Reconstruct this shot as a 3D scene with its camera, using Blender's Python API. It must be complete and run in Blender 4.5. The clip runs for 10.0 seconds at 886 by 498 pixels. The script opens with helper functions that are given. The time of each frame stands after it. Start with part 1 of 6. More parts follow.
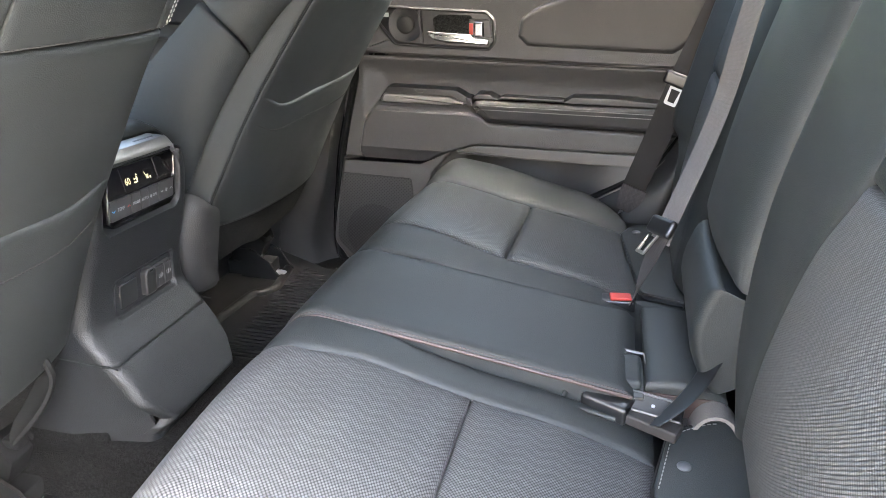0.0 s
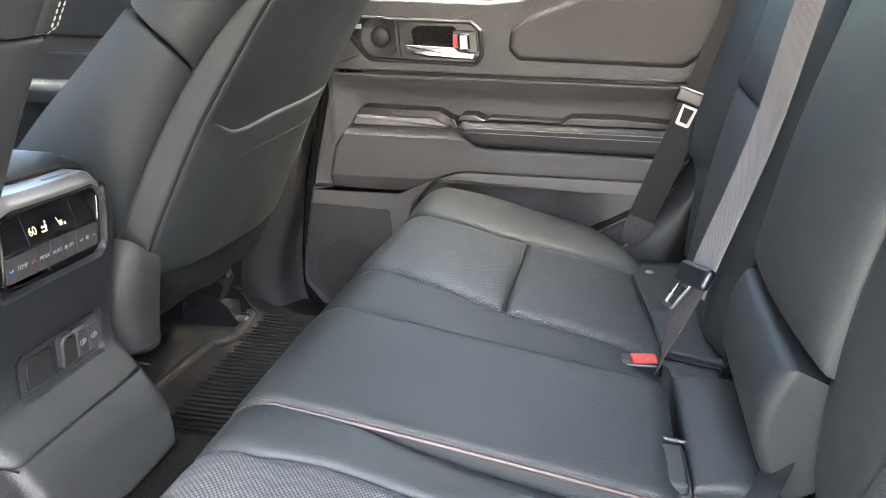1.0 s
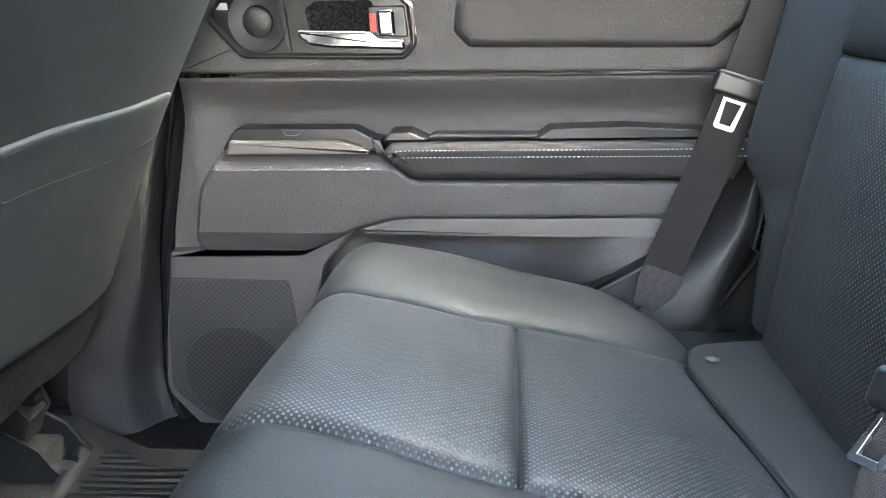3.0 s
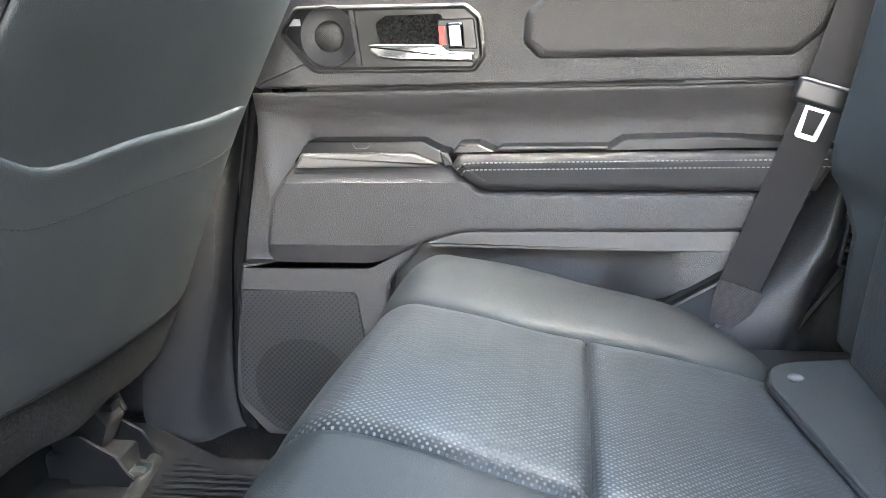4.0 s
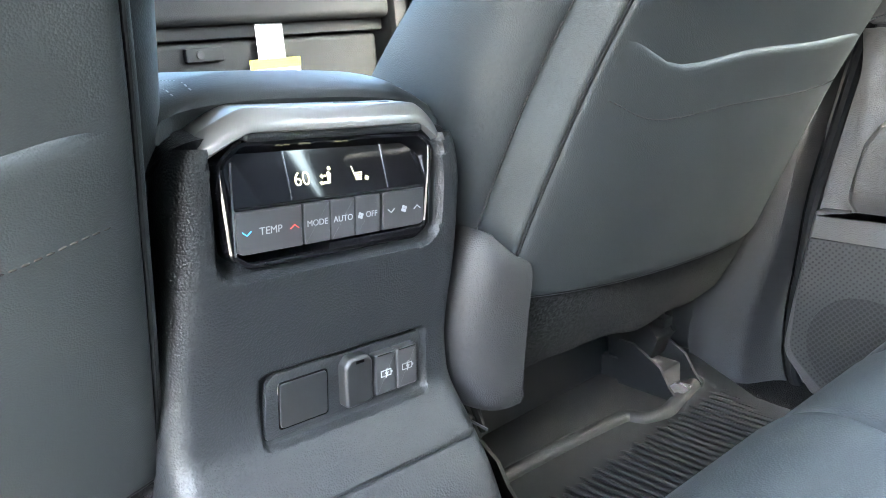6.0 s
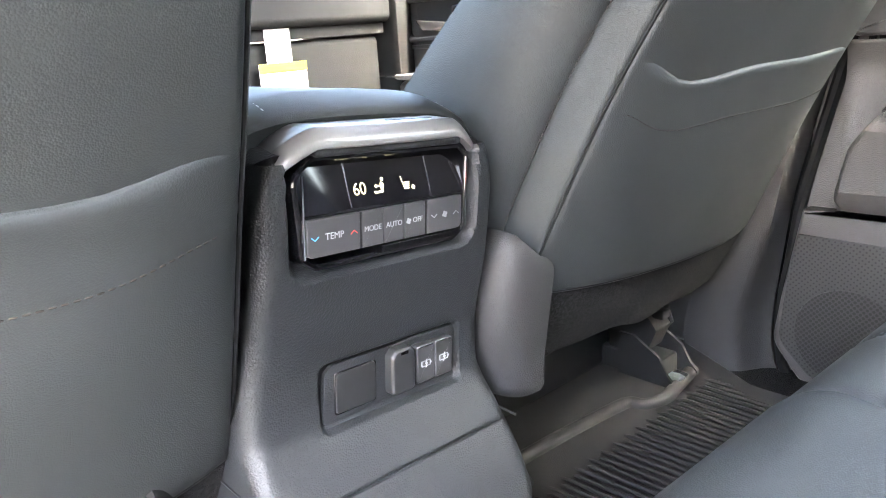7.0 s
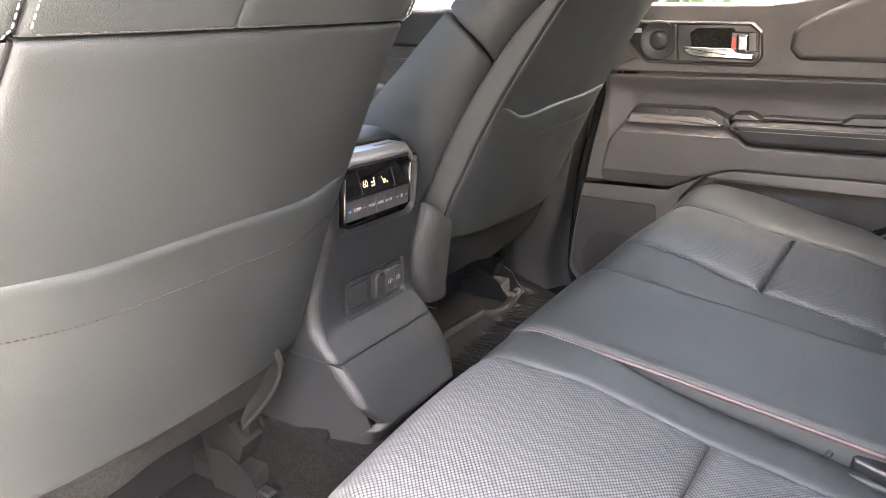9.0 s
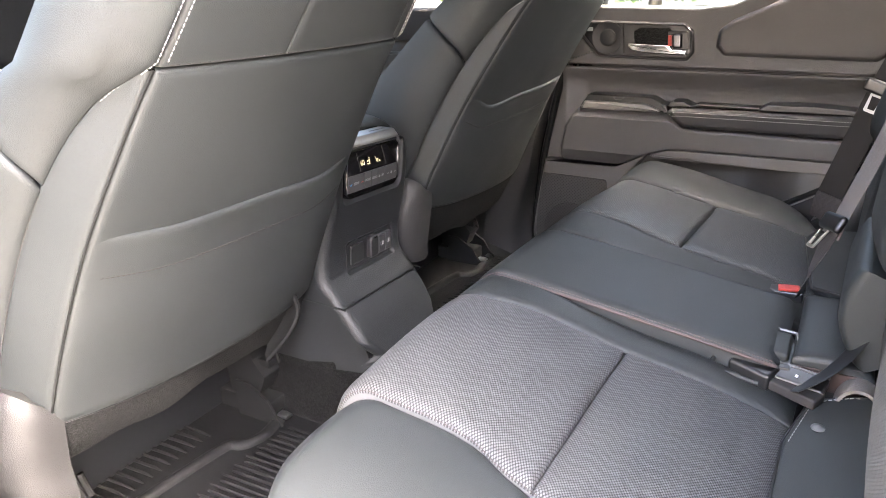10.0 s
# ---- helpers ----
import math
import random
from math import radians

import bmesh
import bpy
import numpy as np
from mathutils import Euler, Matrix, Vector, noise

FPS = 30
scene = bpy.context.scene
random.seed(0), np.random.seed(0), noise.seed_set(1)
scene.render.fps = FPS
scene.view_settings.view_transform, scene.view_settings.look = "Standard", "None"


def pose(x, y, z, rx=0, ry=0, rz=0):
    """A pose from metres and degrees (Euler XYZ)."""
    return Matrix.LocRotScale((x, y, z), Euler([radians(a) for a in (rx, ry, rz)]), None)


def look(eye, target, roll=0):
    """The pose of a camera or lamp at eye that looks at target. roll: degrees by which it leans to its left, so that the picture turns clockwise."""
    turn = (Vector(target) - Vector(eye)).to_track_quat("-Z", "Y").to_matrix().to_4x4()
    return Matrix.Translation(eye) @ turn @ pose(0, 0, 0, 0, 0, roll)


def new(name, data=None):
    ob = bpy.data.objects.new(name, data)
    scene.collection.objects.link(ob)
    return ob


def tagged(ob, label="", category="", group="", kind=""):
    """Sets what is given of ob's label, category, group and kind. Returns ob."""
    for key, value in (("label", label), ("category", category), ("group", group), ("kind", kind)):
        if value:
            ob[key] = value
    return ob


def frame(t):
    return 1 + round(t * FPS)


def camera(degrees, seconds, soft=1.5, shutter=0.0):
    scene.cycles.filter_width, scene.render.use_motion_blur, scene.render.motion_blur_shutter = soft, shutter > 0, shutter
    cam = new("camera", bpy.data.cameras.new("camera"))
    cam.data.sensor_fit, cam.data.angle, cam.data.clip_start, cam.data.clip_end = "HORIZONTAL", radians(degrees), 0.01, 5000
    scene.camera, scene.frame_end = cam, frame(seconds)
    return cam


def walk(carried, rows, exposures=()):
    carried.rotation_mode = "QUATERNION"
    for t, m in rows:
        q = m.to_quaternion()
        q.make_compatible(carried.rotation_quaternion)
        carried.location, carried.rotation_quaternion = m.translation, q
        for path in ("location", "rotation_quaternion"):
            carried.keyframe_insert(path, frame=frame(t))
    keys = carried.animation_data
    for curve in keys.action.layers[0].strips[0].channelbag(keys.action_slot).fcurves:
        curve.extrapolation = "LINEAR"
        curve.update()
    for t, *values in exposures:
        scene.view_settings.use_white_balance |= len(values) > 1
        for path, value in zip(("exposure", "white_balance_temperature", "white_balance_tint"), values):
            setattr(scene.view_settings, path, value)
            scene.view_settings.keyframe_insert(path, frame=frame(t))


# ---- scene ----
cam = camera(60.7, 10, 0.8)
PATH = [
    (0, (0.157, -0.816, 0.867), (-0.274, 0.975, 0.087), 0.5),
    (0.5, (0.119, -0.707, 0.844), (-0.284, 1.098, 0.082), 0.5),
    (1, (0.103, -0.635, 0.836), (-0.274, 1.185, 0.097), 0.4),
    (1.5, (0.074, -0.551, 0.815), (-0.243, 1.286, 0.092), 0.5),
    (2, (0.038, -0.422, 0.788), (-0.212, 1.429, 0.071), 0.4),
    (2.2, (0.022, -0.362, 0.765), (-0.204, 1.497, 0.062), 0.3),
    (3.3, (-0.011, -0.184, 0.702), (-0.153, 1.719, 0.101), -1.3),
    (3.5, (-0.013, -0.187, 0.7), (-0.167, 1.719, 0.114), -1.5),
    (4, (-0.013, -0.195, 0.7), (-0.331, 1.694, 0.123), -2.2),
    (4.5, (-0.033, -0.223, 0.701), (-0.701, 1.57, 0.118), -3.2),
    (5, (-0.036, -0.258, 0.669), (-1.127, 1.319, 0.102), -3.3),
    (5.5, (-0.035, -0.259, 0.655), (-1.408, 1.082, 0.096), -3.7),
    (6, (-0.033, -0.261, 0.65), (-1.501, 0.983, 0.105), -4.1),
    (6.2, (-0.033, -0.263, 0.649), (-1.521, 0.961, 0.113), -4.1),
    (7.5, (0.008, -0.408, 0.703), (-1.333, 0.952, 0.112), -3.9),
    (8, (0.059, -0.509, 0.735), (-1.164, 0.956, 0.136), -3.4),
    (8.5, (0.096, -0.621, 0.775), (-1.01, 0.929, 0.161), -2.9),
    (9, (0.147, -0.767, 0.816), (-0.869, 0.818, 0.14), -2.4),
    (9.5, (0.196, -0.87, 0.846), (-0.773, 0.727, 0.132), -2.3),
    (10, (0.258, -0.966, 0.873), (-0.694, 0.636, 0.147), -2.3),
]

EXPOSURES = [(0, 7.5, 6900, 5), (1, 7.82, 6900, 5), (2, 7.75, 6700, 3), (3.5, 8.2, 6200, 2), (4.5, 8.35, 6350, 3), (5, 8.05, 6200, 0), (5.5, 8.45, 6050, -2), (6.2, 8.6, 6200, 0), (7.5, 8.43, 7100, 11), (8, 8.15, 7450, 13), (9.5, 7.5, 7300, 12), (10, 7.3, 7200, 12)]
walk(cam, [(t, look(eye, target, roll)) for t, eye, target, roll in PATH], EXPOSURES)

# ---- daylight ----
world = bpy.data.worlds.new("sky")
scene.world = world
world.use_nodes = True
wn = world.node_tree.nodes
sky = wn.new("ShaderNodeTexSky")
sky.sky_type, sky.sun_disc = "NISHITA", False
sky.sun_elevation, sky.sun_rotation = radians(52), radians(86)
sky.air_density, sky.dust_density, sky.ozone_density = 0.7, 6.5, 0.5
wn["Background"].inputs[1].default_value = 0.15
world.node_tree.links.new(sky.outputs[0], wn["Background"].inputs[0])
sun_data = bpy.data.lights.new("sun", "SUN")
sun_data.energy, sun_data.angle, sun_data.color = 4.0, radians(0.5), (1.0, 0.95, 0.87)
sun = new("sun", sun_data)
sun.matrix_world = look((3.2, -0.12, 4.1), (0, 0, 0))


# ---- materials ----
def material(name, color, rough=0.5, metal=0.0, grain=0.0, scale=900.0, vary=0.12, spec=0.5, coat=0.0):
    """A surface with a fine cell grain (bump) and a slow change of colour and gloss."""
    m = bpy.data.materials.new(name)
    m.use_nodes = True
    n, l = m.node_tree.nodes, m.node_tree.links
    p = n["Principled BSDF"]
    p.inputs["Metallic"].default_value = metal
    p.inputs["Specular IOR Level"].default_value = spec
    p.inputs["Coat Weight"].default_value = coat
    tc = n.new("ShaderNodeTexCoord")
    big = n.new("ShaderNodeTexNoise")
    big.inputs["Scale"].default_value, big.inputs["Detail"].default_value = 9.0, 6.0
    l.new(tc.outputs["Object"], big.inputs["Vector"])
    ramp = n.new("ShaderNodeMapRange")
    ramp.inputs["From Min"].default_value, ramp.inputs["From Max"].default_value = 0.3, 0.7
    ramp.inputs["To Min"].default_value, ramp.inputs["To Max"].default_value = 1 - vary, 1 + vary
    l.new(big.outputs["Fac"], ramp.inputs["Value"])
    mix = n.new("ShaderNodeVectorMath")
    mix.operation = "SCALE"
    mix.inputs[0].default_value = color[:3]
    l.new(ramp.outputs[0], mix.inputs["Scale"])
    l.new(mix.outputs[0], p.inputs["Base Color"])
    rr = n.new("ShaderNodeMapRange")
    rr.inputs["From Min"].default_value, rr.inputs["From Max"].default_value = 0.3, 0.7
    rr.inputs["To Min"].default_value, rr.inputs["To Max"].default_value = rough * 0.9, min(1.0, rough * 1.1)
    l.new(big.outputs["Fac"], rr.inputs["Value"])
    l.new(rr.outputs[0], p.inputs["Roughness"])
    if grain:
        v = n.new("ShaderNodeTexVoronoi")
        v.feature = "F1"
        v.inputs["Scale"].default_value = scale
        l.new(tc.outputs["Object"], v.inputs["Vector"])
        b = n.new("ShaderNodeBump")
        b.inputs["Strength"].default_value, b.inputs["Distance"].default_value = grain, 0.0010
        b.invert = True
        l.new(v.outputs["Distance"], b.inputs["Height"])
        l.new(b.outputs[0], p.inputs["Normal"])
        # shade in the hollows of the grain, put into the base colour
        pit = n.new("ShaderNodeMapRange")
        pit.inputs["From Min"].default_value, pit.inputs["From Max"].default_value = 0.1, 0.75
        pit.inputs["To Min"].default_value, pit.inputs["To Max"].default_value = 1 + 0.12 * grain, 1 - 0.25 * grain
        l.new(v.outputs["Distance"], pit.inputs["Value"])
        both = n.new("ShaderNodeMath")
        both.operation = "MULTIPLY"
        l.new(ramp.outputs[0], both.inputs[0])
        l.new(pit.outputs[0], both.inputs[1])
        l.new(both.outputs[0], mix.inputs["Scale"])
    return m


def dotted(name, ground, dot, a, b, size, gloss, low):
    """Smooth dark upholstery with staggered oval dots of duller, paler thread; it follows the UV map, in metres."""
    m = material(name, ground, gloss, 0, 0, 1, 0.10, 0.40)
    n, l = m.node_tree.nodes, m.node_tree.links
    p = n["Principled BSDF"]
    uv = n.new("ShaderNodeUVMap")
    turn = n.new("ShaderNodeMapping")
    turn.inputs["Scale"].default_value = (1 / a, 1 / b, 1)
    turn.inputs["Rotation"].default_value[2] = radians(45)
    l.new(uv.outputs[0], turn.inputs[0])
    v = n.new("ShaderNodeTexVoronoi")
    v.voronoi_dimensions, v.inputs["Randomness"].default_value, v.inputs["Scale"].default_value = "2D", 0.06, 1.0
    l.new(turn.outputs[0], v.inputs["Vector"])
    mask = n.new("ShaderNodeMapRange")
    mask.inputs["From Min"].default_value, mask.inputs["From Max"].default_value = size * 1.15, size * 0.75
    l.new(v.outputs["Distance"], mask.inputs["Value"])
    # columns of stronger and weaker dots that zigzag along the cloth
    sep = n.new("ShaderNodeSeparateXYZ")
    l.new(uv.outputs[0], sep.inputs[0])

    def sums(op, x, y):
        k = n.new("ShaderNodeMath")
        k.operation = op
        for i, q in enumerate((x, y)):
            if isinstance(q, (int, float)):
                k.inputs[i].default_value = q
            else:
                l.new(q, k.inputs[i])
        return k.outputs[0]

    zig = sums("PINGPONG", sums("ADD", sep.outputs[1], 1.0), 0.016)
    step = sums("PINGPONG", sums("ADD", sums("ADD", sep.outputs[0], 1.0), sums("MULTIPLY", zig, 0.55)), 0.0062)
    wave = n.new("ShaderNodeMapRange")
    wave.interpolation_type = "SMOOTHSTEP"
    wave.inputs["From Min"].default_value, wave.inputs["From Max"].default_value = 0.0016, 0.0044
    l.new(step, wave.inputs["Value"])
    lift_ = n.new("ShaderNodeMapRange")
    lift_.inputs["To Min"].default_value, lift_.inputs["To Max"].default_value = low, 1.0
    l.new(wave.outputs[0], lift_.inputs["Value"])
    fac = n.new("ShaderNodeMath")
    fac.operation = "MULTIPLY"
    l.new(mask.outputs[0], fac.inputs[0])
    l.new(lift_.outputs[0], fac.inputs[1])
    mix = n.new("ShaderNodeMix")
    mix.data_type = "RGBA"
    mix.inputs["B"].default_value = (*dot, 1)
    l.new(fac.outputs[0], mix.inputs["Factor"])
    l.new(p.inputs["Base Color"].links[0].from_socket, mix.inputs["A"])
    l.new(mix.outputs["Result"], p.inputs["Base Color"])
    rough = n.new("ShaderNodeMapRange")
    rough.inputs["To Min"].default_value, rough.inputs["To Max"].default_value = gloss, 0.85
    l.new(mask.outputs[0], rough.inputs["Value"])
    l.new(rough.outputs[0], p.inputs["Roughness"])
    bump = n.new("ShaderNodeBump")
    bump.inputs["Strength"].default_value, bump.inputs["Distance"].default_value = 0.6, 0.0007
    l.new(mask.outputs[0], bump.inputs["Height"])
    l.new(bump.outputs[0], p.inputs["Normal"])
    return m


def woven(name, dark, light, sx, sy, dash=0.5, chev=0.5, rough=0.75):
    """A cloth of staggered light threads over a dark ground, with a faint zigzag; it follows the UV map, in metres."""
    m = bpy.data.materials.new(name)
    m.use_nodes = True
    n, l = m.node_tree.nodes, m.node_tree.links
    p = n["Principled BSDF"]
    p.inputs["Roughness"].default_value = rough
    p.inputs["Specular IOR Level"].default_value = 0.35
    uv = n.new("ShaderNodeUVMap")
    br = n.new("ShaderNodeTexBrick")
    br.offset, br.squash = 0.5, 1.0
    br.inputs["Scale"].default_value = 1.0
    br.inputs["Brick Width"].default_value, br.inputs["Row Height"].default_value = sx, sy
    br.inputs["Mortar Size"].default_value, br.inputs["Mortar Smooth"].default_value = sy * 0.5 * (1 - dash), 0.6
    br.inputs["Color1"].default_value, br.inputs["Color2"].default_value = (1, 1, 1, 1), (0.75, 0.75, 0.75, 1)
    br.inputs["Mortar"].default_value = (0, 0, 0, 1)
    l.new(uv.outputs[0], br.inputs["Vector"])
    sep = n.new("ShaderNodeSeparateXYZ")
    l.new(uv.outputs[0], sep.inputs[0])

    def math_node(op, a, b):
        k = n.new("ShaderNodeMath")
        k.operation = op
        for i, x in enumerate((a, b)):
            if isinstance(x, (int, float)):
                k.inputs[i].default_value = x
            else:
                l.new(x, k.inputs[i])
        return k.outputs[0]

    zig = math_node("PINGPONG", sep.outputs[1], 0.011)
    band = math_node("PINGPONG", math_node("ADD", sep.outputs[0], math_node("MULTIPLY", zig, 0.6)), 0.006)
    step = n.new("ShaderNodeMapRange")
    step.interpolation_type = "SMOOTHSTEP"
    step.inputs["From Min"].default_value, step.inputs["From Max"].default_value = 0.0022, 0.0038
    step.inputs["To Min"].default_value, step.inputs["To Max"].default_value = 1 - chev, 1
    l.new(band, step.inputs["Value"])
    fac = math_node("MULTIPLY", br.outputs["Color"], step.outputs[0])
    mix = n.new("ShaderNodeMix")
    mix.data_type = "RGBA"
    mix.inputs["A"].default_value, mix.inputs["B"].default_value = (*dark, 1), (*light, 1)
    l.new(fac, mix.inputs["Factor"])
    l.new(mix.outputs["Result"], p.inputs["Base Color"])
    b = n.new("ShaderNodeBump")
    b.inputs["Strength"].default_value, b.inputs["Distance"].default_value = 0.5, 0.0006
    l.new(br.outputs["Color"], b.inputs["Height"])
    l.new(b.outputs[0], p.inputs["Normal"])
    return m


def grille(name, color, pitch, hole):
    """Dark plastic with round holes on a hexagonal raster, by the UV map, in metres."""
    m = bpy.data.materials.new(name)
    m.use_nodes = True
    n, l = m.node_tree.nodes, m.node_tree.links
    p = n["Principled BSDF"]
    p.inputs["Roughness"].default_value = 0.55
    uv = n.new("ShaderNodeUVMap")
    v = n.new("ShaderNodeTexVoronoi")
    v.voronoi_dimensions, v.inputs["Randomness"].default_value = "2D", 0.0
    v.inputs["Scale"].default_value = 1.0 / pitch
    turn = n.new("ShaderNodeMapping")
    turn.inputs["Rotation"].default_value[2] = radians(45)
    l.new(uv.outputs[0], turn.inputs[0])
    l.new(turn.outputs[0], v.inputs["Vector"])
    r = n.new("ShaderNodeMapRange")
    r.inputs["From Min"].default_value, r.inputs["From Max"].default_value = hole * 0.85, hole
    l.new(v.outputs["Distance"], r.inputs["Value"])
    mix = n.new("ShaderNodeMix")
    mix.data_type = "RGBA"
    mix.inputs["A"].default_value, mix.inputs["B"].default_value = (0.004, 0.004, 0.004, 1), (*color, 1)
    l.new(r.outputs[0], mix.inputs["Factor"])
    l.new(mix.outputs["Result"], p.inputs["Base Color"])
    b = n.new("ShaderNodeBump")
    b.inputs["Strength"].default_value, b.inputs["Distance"].default_value = 0.8, 0.001
    l.new(r.outputs[0], b.inputs["Height"])
    l.new(b.outputs[0], p.inputs["Normal"])
    return m


def glow(name, color, strength):
    m = bpy.data.materials.new(name)
    m.use_nodes = True
    p = m.node_tree.nodes["Principled BSDF"]
    p.inputs["Base Color"].default_value = (*color, 1)
    p.inputs["Emission Color"].default_value = (*color, 1)
    p.inputs["Emission Strength"].default_value = strength
    return m


def carpet_like(name, color, scale, depth):
    m = material(name, color, 0.95, 0, 1.0, scale, 0.35, 0.1)
    n, l = m.node_tree.nodes, m.node_tree.links
    for k in n:
        if k.type == "BUMP":
            k.inputs["Distance"].default_value = depth
    fuzz = n.new("ShaderNodeTexNoise")
    fuzz.inputs["Scale"].default_value, fuzz.inputs["Detail"].default_value = scale * 0.45, 3.0
    tc = n.new("ShaderNodeTexCoord")
    l.new(tc.outputs["Object"], fuzz.inputs["Vector"])
    rng = n.new("ShaderNodeMapRange")
    rng.inputs["From Min"].default_value, rng.inputs["From Max"].default_value = 0.35, 0.70
    rng.inputs["To Min"].default_value, rng.inputs["To Max"].default_value = 0.35, 1.9
    l.new(fuzz.outputs["Fac"], rng.inputs["Value"])
    mul = n.new("ShaderNodeVectorMath")
    mul.operation = "SCALE"
    p = n["Principled BSDF"]
    l.new(p.inputs["Base Color"].links[0].from_socket, mul.inputs[0])
    l.new(rng.outputs[0], mul.inputs["Scale"])
    l.new(mul.outputs[0], p.inputs["Base Color"])
    return m


LEATHER = material("black_leather", (0.0188, 0.0212, 0.0216), 0.55, 0, 0.18, 900, 0.10, 0.27)
VINYL = material("soft_black_vinyl", (0.026, 0.0250, 0.0248), 0.60, 0, 0.3, 1100, 0.10, 0.25)
UPPERPAD = material("grained_upper_pad", (0.042, 0.039, 0.038), 0.46, 0, 0.3, 900, 0.08, 0.45)
CLOTH = dotted("dotted_grey_cloth", (0.0072, 0.0080, 0.0085), (0.080, 0.081, 0.083), 0.0030, 0.0026, 0.42, 0.60, 0.80)
PERF = dotted("dotted_charcoal_cloth", (0.0105, 0.0124, 0.0130), (0.105, 0.112, 0.116), 0.0036, 0.0038, 0.28, 0.46, 0.70)
DOORSKIN = material("grained_door_plastic", (0.060, 0.0570, 0.0555), 0.42, 0, 0.50, 720, 0.06, 0.6)
PLASTIC = material("black_plastic", (0.024, 0.0235, 0.024), 0.46, 0, 0.25, 900, 0.10, 0.5)
ROUGHTRIM = material("rough_black_trim", (0.0165, 0.0163, 0.0165), 0.58, 0, 0.3, 800, 0.10, 0.34)
CONSOLE = material("console_plastic", (0.0100, 0.0110, 0.0122), 0.54, 0, 0.36, 620, 0.10, 0.28)
SMOOTH = material("smooth_black_plastic", (0.009, 0.0095, 0.0105), 0.34, 0, 0, 1, 0.1, 0.5)
GLOSS = material("piano_black", (0.004, 0.004, 0.005), 0.05, 0, 0, 1, 0.0, 0.45, 0.0)
SATIN = material("satin_silver_paint", (0.15, 0.147, 0.142), 0.40, 0.5, 0, 1, 0.05)
STRIP = material("grey_trim_strip", (0.105, 0.097, 0.091), 0.52, 0, 0.3, 500, 0.06)
CUPLIP = material("pale_satin_plastic", (0.16, 0.15, 0.138), 0.45, 0.2, 0.2, 600, 0.06)
DARKCHROME = material("smoked_chrome", (0.16, 0.16, 0.17), 0.14, 1.0, 0, 1, 0.03)
KEYCAP = material("matt_key_plastic", (0.021, 0.021, 0.022), 0.5, 0, 0, 1, 0.04)
SEAM = material("sewn_seam", (0.0085, 0.0088, 0.0088), 0.85, 0, 0, 1, 0.05, 0.08)
RUNNER = material("dull_runner_coating", (0.0075, 0.0077, 0.0080), 0.70, 0, 0.2, 700, 0.15, 0.12)
SOCKET = material("black_socket_plastic", (0.0105, 0.0108, 0.0112), 0.45, 0, 0, 1, 0.06, 0.4)
CHROME = material("chrome", (0.82, 0.82, 0.82), 0.10, 1.0, 0, 1, 0.03)
STEEL = material("bare_steel", (0.55, 0.56, 0.58), 0.28, 1.0, 0, 1, 0.08)
RED = material("red_plastic", (0.42, 0.03, 0.02), 0.4, 0, 0, 1, 0.05)
STUD = material("grey_stud", (0.06, 0.062, 0.064), 0.35, 0, 0, 1, 0.05)
PRINT = material("grey_print", (0.20, 0.205, 0.21), 0.5, 0, 0, 1, 0.02)
WHITE = material("white_print", (0.60, 0.60, 0.59), 0.5, 0, 0, 1, 0.02)
YELLOW = material("yellow_print", (0.80, 0.55, 0.02), 0.5, 0, 0, 1, 0.02)
BLUE = material("blue_print", (0.05, 0.35, 0.75), 0.5, 0, 0, 1, 0.02)
THREAD = material("grey_thread", (0.20, 0.195, 0.19), 0.7, 0, 0, 1, 0.1)
PALETHREAD = material("pale_thread", (0.20, 0.195, 0.19), 0.7, 0, 0, 1, 0.1)
TANTHREAD = material("tan_thread", (0.022, 0.018, 0.016), 0.9, 0, 0, 1, 0.1, 0.1)
BROWNTHREAD = material("brown_thread", (0.040, 0.024, 0.021), 0.6, 0, 0, 1, 0.1)
DARKTHREAD = material("dark_thread", (0.030, 0.026, 0.025), 0.8, 0, 0, 1, 0.1)
CARPET = carpet_like("black_carpet", (0.0095, 0.0094, 0.0093), 700, 0.004)
FELT = carpet_like("grey_felt", (0.024, 0.0243, 0.0240), 900, 0.003)
RUBBER = material("black_rubber", (0.0055, 0.0056, 0.0060), 0.60, 0, 0.25, 1200, 0.15, 0.17)
DASH = material("soft_dash_skin", (0.011, 0.011, 0.0115), 0.75, 0, 0.3, 900, 0.10, 0.2)
WEB_DARK = woven("dark_webbing", (0.016, 0.0145, 0.0145), (0.070, 0.062, 0.062), 0.0030, 0.0016, 0.6, 0.25)
WEB_LIGHT = woven("grey_webbing", (0.075, 0.068, 0.067), (0.15, 0.14, 0.138), 0.0022, 0.0011, 0.6, 0.15)
HEADLINER = material("grey_headliner", (0.36, 0.355, 0.34), 0.9, 0, 0.2, 1500, 0.05)
PAINT = material("white_body_paint", (0.65, 0.65, 0.64), 0.25, 0, 0, 1, 0.03, 0.5, 0.5)
GROUND = material("asphalt_lot", (0.055, 0.051, 0.047), 0.9, 0, 0.3, 60, 0.15)
HEDGE = material("green_leaves", (0.10, 0.16, 0.035), 0.6, 0, 0, 1, 0.5)
BARK = material("grey_bark", (0.12, 0.09, 0.07), 0.9, 0, 0.5, 60, 0.3)
BROWNWALL = material("beige_rendered_wall", (0.20, 0.18, 0.16), 0.9, 0, 0.4, 40, 0.2)
FACADE = material("pale_facade", (0.62, 0.60, 0.56), 0.8, 0, 0, 1, 0.08)
DOTS = grille("perforated_plastic", (0.030, 0.0295, 0.0295), 0.0056, 0.27)
